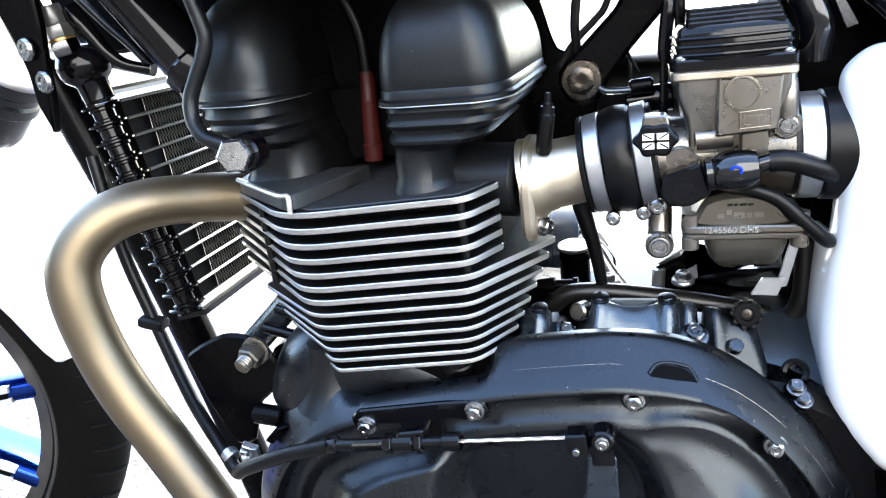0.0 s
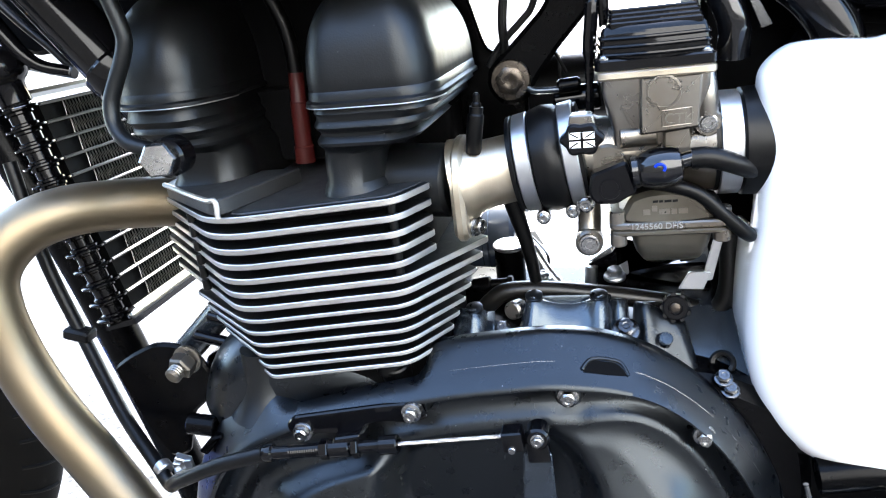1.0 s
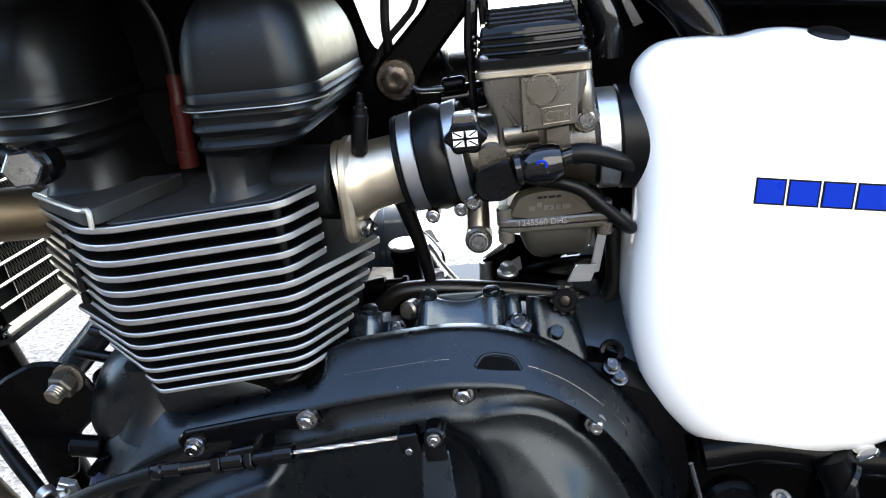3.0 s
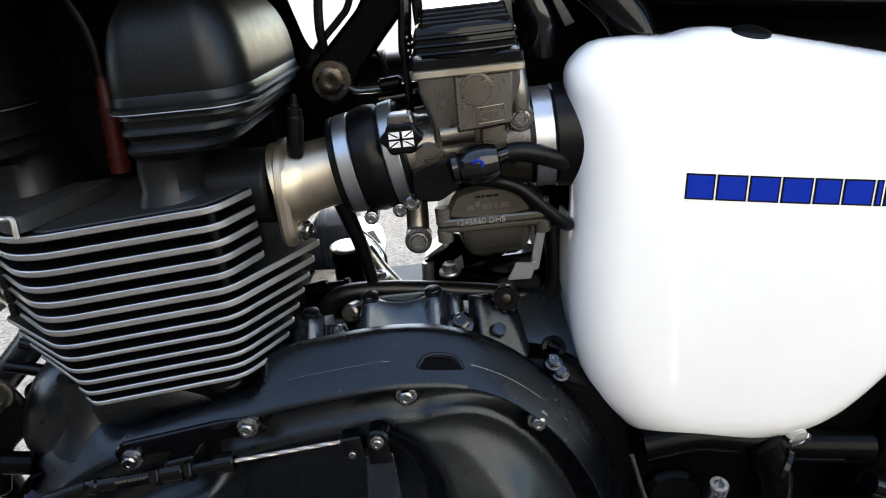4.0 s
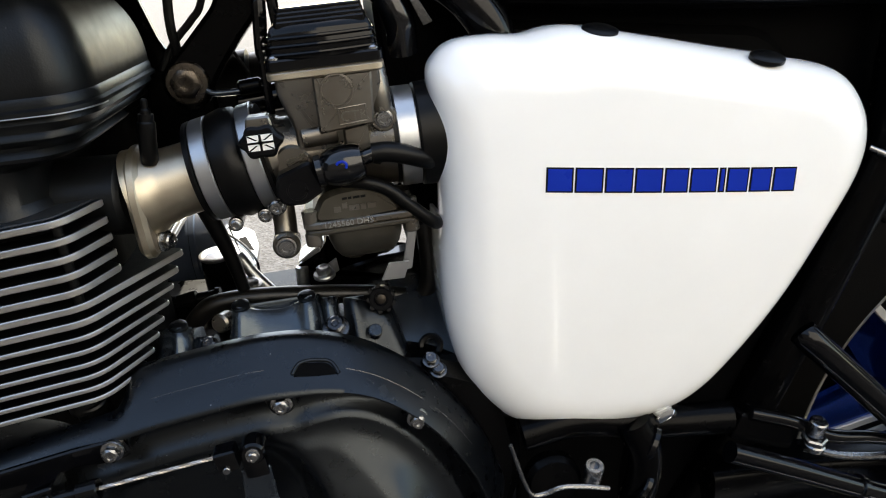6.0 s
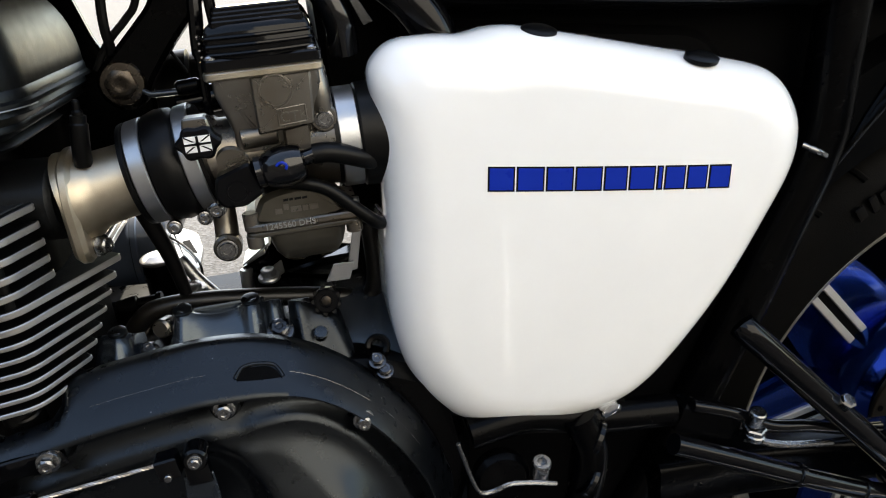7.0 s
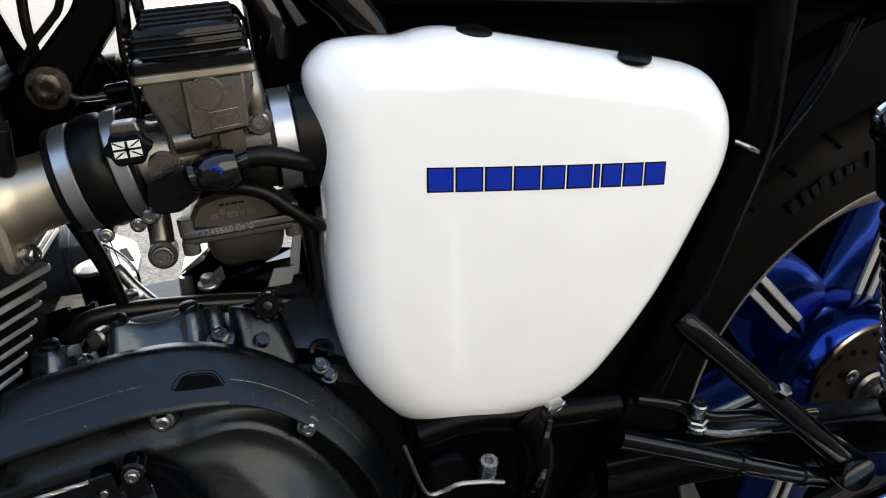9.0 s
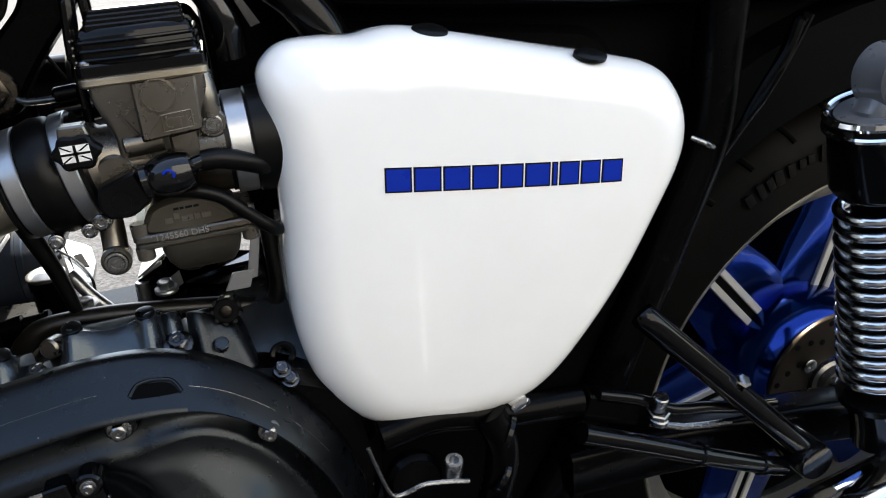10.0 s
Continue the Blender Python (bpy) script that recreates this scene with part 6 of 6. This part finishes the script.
DECK_BOLT, DECK_NUT = bolt_mesh(0.0080, 0.0052, 0.005, "deck_bolt"), bolt_mesh(0.0080, 0.0055, 0.007, "deck_bolt")
for me in (DECK_BOLT, DECK_NUT):
    me.materials[0] = ZINC
bolt((-0.0208, 0.488, 0.4915), DECK_BOLT, crankcase, 10, rx=-80)
bolt((0.0313, 0.485, 0.4925), DECK_NUT, crankcase, 10, rx=-80)
bm = bmesh.new()
prism(bm, rounded([(0.012, 0.484), (0.0125, 0.4965), (0.018, 0.4985), (0.030, 0.5045), (0.0350, 0.5115), (0.0364, 0.504), (0.0355, 0.487), (0.043, 0.4885), (0.053, 0.4905), (0.072, 0.494), (0.100, 0.495), (0.105, 0.470), (0.02, 0.468)], 0.001), "y", 0.500, 0.520, 0.002)
deck_plate = part("deck_plate", bm, GLOSS, crankcase)
bm = bmesh.new()
loft(bm, [[Vector((x, y, z)) for x, z in ((x0, z0), (x1, z1), (x1, z1 + 0.0014), (x0, z0 + 0.0014))] for y, x0, z0, x1, z1 in ((0.499, 0.0135, 0.4985, 0.0342, 0.5122), (0.526, 0.0145, 0.4985, 0.0335, 0.5122))])
part("plate_edge", bm, ZINC, deck_plate, "bright folded edge")
bm = bmesh.new()
prism(bm, rounded([(0.0345, 0.4955), (0.0410, 0.4990), (0.0420, 0.4890), (0.0360, 0.4860)], 0.0008), "y", 0.4975, 0.4992, 0.0004)
part("plate_tab", bm, ZINC, deck_plate, "bright metal tab")
bm = bmesh.new()
rod(bm, (0.0130, 0.500, 0.465), (0.0150, 0.500, 0.4955), 0.0048, seg=18)
part("deck_pin", bm, ZINC, crankcase)
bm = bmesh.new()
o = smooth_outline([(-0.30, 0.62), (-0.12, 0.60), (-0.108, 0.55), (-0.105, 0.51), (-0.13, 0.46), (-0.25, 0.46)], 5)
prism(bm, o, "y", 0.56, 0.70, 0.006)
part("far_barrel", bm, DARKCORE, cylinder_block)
bm = bmesh.new()
prism(bm, rounded([(-0.22, 0.06), (-0.20, 0.40), (0.28, 0.40), (0.36, 0.34), (0.34, 0.16), (0.20, 0.06)], 0.02), "y", 0.475, 0.62, 0.006)
part("lower_case", bm, DARKCORE, crankcase)
# second carburettor on the far side, and link bar
bm = bmesh.new()
prism(bm, rounded([(0.030, 0.560), (0.095, 0.560), (0.095, 0.650), (0.085, 0.672), (0.042, 0.672), (0.030, 0.650)], 0.006), "y", 0.59, 0.65, 0.003)
part("far_carburettor", bm, GLOSS, motorcycle, "second carburettor, on the far side")
bm = bmesh.new()
tube(bm, [(-0.020, 0.469, 0.6340), (-0.016, 0.468, 0.6318), (-0.008, 0.468, 0.6312), (0.000, 0.468, 0.6312)], 0.0022, 12)
link = part("link_bar", bm, DECK, motorcycle, "black link bar between the carburettors")
bm = bmesh.new()
rod(bm, (-0.001, 0.470, 0.6325), (0.014, 0.470, 0.6335), 0.0050, seg=20, bevel=0.0015)
part("link_joint", bm, DEEP, link)
bm = bmesh.new()
rod(bm, (-0.004, 0.482, 0.6215), (0.026, 0.482, 0.6235), 0.0090, seg=20)
part("link_sleeve", bm, GLOSS, link)
bm = bmesh.new()
tube(bm, [(-0.006, 0.500, 0.658), (-0.002, 0.500, 0.650), (0.004, 0.500, 0.638)], 0.0012, 8)
part("wire_lead", bm, RUBBER, link)
bm = bmesh.new()
tube(bm, [(0.0250, 0.442, 0.700), (0.0225, 0.440, 0.676), (0.0205, 0.438, 0.655), (0.0195, 0.436, 0.620)], lambda s: 0.0042 if 0.2 < s < 0.7 else 0.0026, 10)
part("throttle_cable", bm, GLOSS, link, "black throttle cable")
bm = bmesh.new()
tube(bm, [(0.0280, 0.460, 0.715), (0.0295, 0.460, 0.690), (0.0300, 0.460, 0.672), (0.0310, 0.462, 0.655)], 0.0034, 10)
part("cable_sleeve", bm, GLOSS, link)
# ignition coil, brackets and wiring under the tank
bm = bmesh.new()
prism(bm, rounded([(-0.549, 0.790), (-0.552, 0.722), (-0.530, 0.684), (-0.500, 0.690), (-0.486, 0.684), (-0.456, 0.688), (-0.438, 0.662), (-0.418, 0.650), (-0.390, 0.676), (-0.30, 0.664), (-0.18, 0.66), (-0.18, 0.790)], 0.005), "y", 0.600, 0.650, 0.004)
coil = part("ignition_coil", bm, DARKCORE, motorcycle, "black ignition coil box under the tank")
for pts, r in (([(-0.532, 0.560, 0.735), (-0.505, 0.565, 0.706), (-0.482, 0.560, 0.686), (-0.452, 0.560, 0.676), (-0.420, 0.560, 0.668)], 0.0055), ([(-0.500, 0.575, 0.745), (-0.470, 0.575, 0.712), (-0.448, 0.575, 0.690), (-0.430, 0.575, 0.668)], 0.0042), ([(-0.470, 0.580, 0.745), (-0.440, 0.580, 0.735), (-0.405, 0.580, 0.715), (-0.380, 0.580, 0.690)], 0.0036)):
    bm = bmesh.new()
    tube(bm, pts, r, 12)
    part("coil_lead", bm, HOSE, coil)
bm = bmesh.new()
prism(bm, rounded([(-0.512, 0.712), (-0.500, 0.706), (-0.478, 0.682), (-0.486, 0.680)], 0.002), "y", 0.588, 0.592, 0.001)
part("coil_bracket", bm, STEEL, coil, "bare metal coil bracket")
# seat, tank and air box close the bike above
bm = bmesh.new()
rings = []
for x, z0, z1, w in ((0.06, 0.735, 0.80, 0.10), (0.16, 0.700, 0.80, 0.125), (0.30, 0.672, 0.79, 0.13), (0.45, 0.655, 0.79, 0.13), (0.62, 0.645, 0.80, 0.13), (0.80, 0.66, 0.80, 0.12)):
    o = rounded([(0.54 - w, z0), (0.54 + w, z0), (0.54 + w * 0.9, z1), (0.54 - w * 0.9, z1)], 0.02, 4)
    rings.append([Vector((x, p.x, p.y)) for p in o])
loft(bm, rings)
part("seat", bm, SEATVINYL, motorcycle, "black vinyl seat")
bm = bmesh.new()
rings = []
for x, z0, z1, w in ((-0.46, 0.80, 0.86, 0.10), (-0.40, 0.765, 0.92, 0.17), (-0.25, 0.742, 0.95, 0.205), (-0.17, 0.738, 0.93, 0.195), (-0.13, 0.716, 0.93, 0.19), (-0.05, 0.712, 0.93, 0.15), (0.07, 0.712, 0.86, 0.11), (0.10, 0.72, 0.82, 0.08)):
    o = rounded([(0.54 - w, z0), (0.54 + w, z0), (0.54 + w * 0.8, z1), (0.54 - w * 0.8, z1)], 0.04, 5)
    rings.append([Vector((x, p.x, p.y)) for p in o])
loft(bm, rings)
part("fuel_tank", bm, GLOSS, motorcycle, "dark fuel tank above the engine")
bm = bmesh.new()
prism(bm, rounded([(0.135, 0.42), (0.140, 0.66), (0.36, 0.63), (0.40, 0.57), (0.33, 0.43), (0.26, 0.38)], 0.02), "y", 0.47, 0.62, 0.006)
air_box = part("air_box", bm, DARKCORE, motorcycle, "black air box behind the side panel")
# near-black box added as a dark fill behind the carburettor
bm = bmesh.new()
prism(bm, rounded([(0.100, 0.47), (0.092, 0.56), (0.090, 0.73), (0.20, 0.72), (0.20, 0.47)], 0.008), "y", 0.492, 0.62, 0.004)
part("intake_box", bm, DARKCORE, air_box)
bm = bmesh.new()
rings = []
for k in range(40):
    t = math.radians(20 + 175 * k / 39)
    row = []
    for rr, s in ((0.336, -0.088), (0.350, -0.090), (0.400, -0.090), (0.408, -0.07), (0.410, 0.07), (0.400, 0.090), (0.336, 0.088), (0.336, 0.084), (0.396, 0.086), (0.404, 0.066), (0.402, -0.066), (0.396, -0.086), (0.336, -0.084)):
        row.append(Vector((0.652 + math.cos(t) * rr, 0.545 + s, 0.226 + math.sin(t) * rr)))
    rings.append(row)
loft(bm, rings)
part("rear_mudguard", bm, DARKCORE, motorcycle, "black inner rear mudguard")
# near-black sheet added as shade behind the side panel and frame
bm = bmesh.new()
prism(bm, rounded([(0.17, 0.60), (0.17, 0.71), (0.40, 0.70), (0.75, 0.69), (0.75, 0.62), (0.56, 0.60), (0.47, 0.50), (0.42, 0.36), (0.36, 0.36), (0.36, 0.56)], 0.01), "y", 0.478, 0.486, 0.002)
part("side_backing", bm, DARKCORE, frame_tubes)

# ---- unseen walls behind the viewer, added to shape light and reflections ----
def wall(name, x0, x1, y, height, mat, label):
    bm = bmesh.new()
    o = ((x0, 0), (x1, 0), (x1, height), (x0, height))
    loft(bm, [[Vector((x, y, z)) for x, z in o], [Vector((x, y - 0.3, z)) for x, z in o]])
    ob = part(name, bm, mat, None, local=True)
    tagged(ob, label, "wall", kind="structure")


wall("wall_near", -0.8, 0.4, -3.4, 1.9, DARK, "unseen dark rendered wall, added for dark reflections")
wall("wall_side", -9.0, -0.8, -3.4, 3.2, DARK, "unseen taller dark rendered wall, added for dark reflections")
wall("wall_low", 0.4, 9.0, -3.4, 1.0, DARK, "unseen low dark rendered wall, added for dark reflections")
wall("wall_bounce_tall", -0.6, 12.0, -6.5, 9.0, PALE, "unseen tall pale wall behind the low wall, added to bounce light")
wall("wall_bounce_low", -10.0, -0.6, -6.5, 5.0, PALE, "unseen lower pale wall behind the dark wall, added to bounce light")
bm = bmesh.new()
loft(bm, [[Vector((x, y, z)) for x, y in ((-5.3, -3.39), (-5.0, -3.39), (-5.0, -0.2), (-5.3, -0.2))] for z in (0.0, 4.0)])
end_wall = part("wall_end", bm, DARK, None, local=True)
tagged(end_wall, "unseen dark rendered end wall, added for dark reflections", "wall", kind="structure")
# unseen dark ground, added so that the bike's black parts reflect little
bm = bmesh.new()
loft(bm, [[Vector((x, y, z)) for x, y in ((-9, -3.38), (9, -3.38), (9, 0.12), (-9, 0.12))] for z in (0.0, 0.006)])
road = part("road", bm, ROAD, None, local=True)
tagged(road, "unseen dark asphalt strip, added to darken reflections from below", "road", kind="structure")
# unseen pale strip, added to reflect as a vertical streak in the panel
bm = bmesh.new()
loft(bm, [[Vector((x, y, z)) for x, y in ((0.3650, -2.1), (0.3800, -2.1), (0.2360, -0.24), (0.2260, -0.24))] for z in (0.004, 0.0085)])
joint = part("streak_strip", bm, DECAL_WHITE, None, local=True)
tagged(joint, "unseen thin pale strip, added for a streak reflected in the side panel", "joint line", kind="structure")
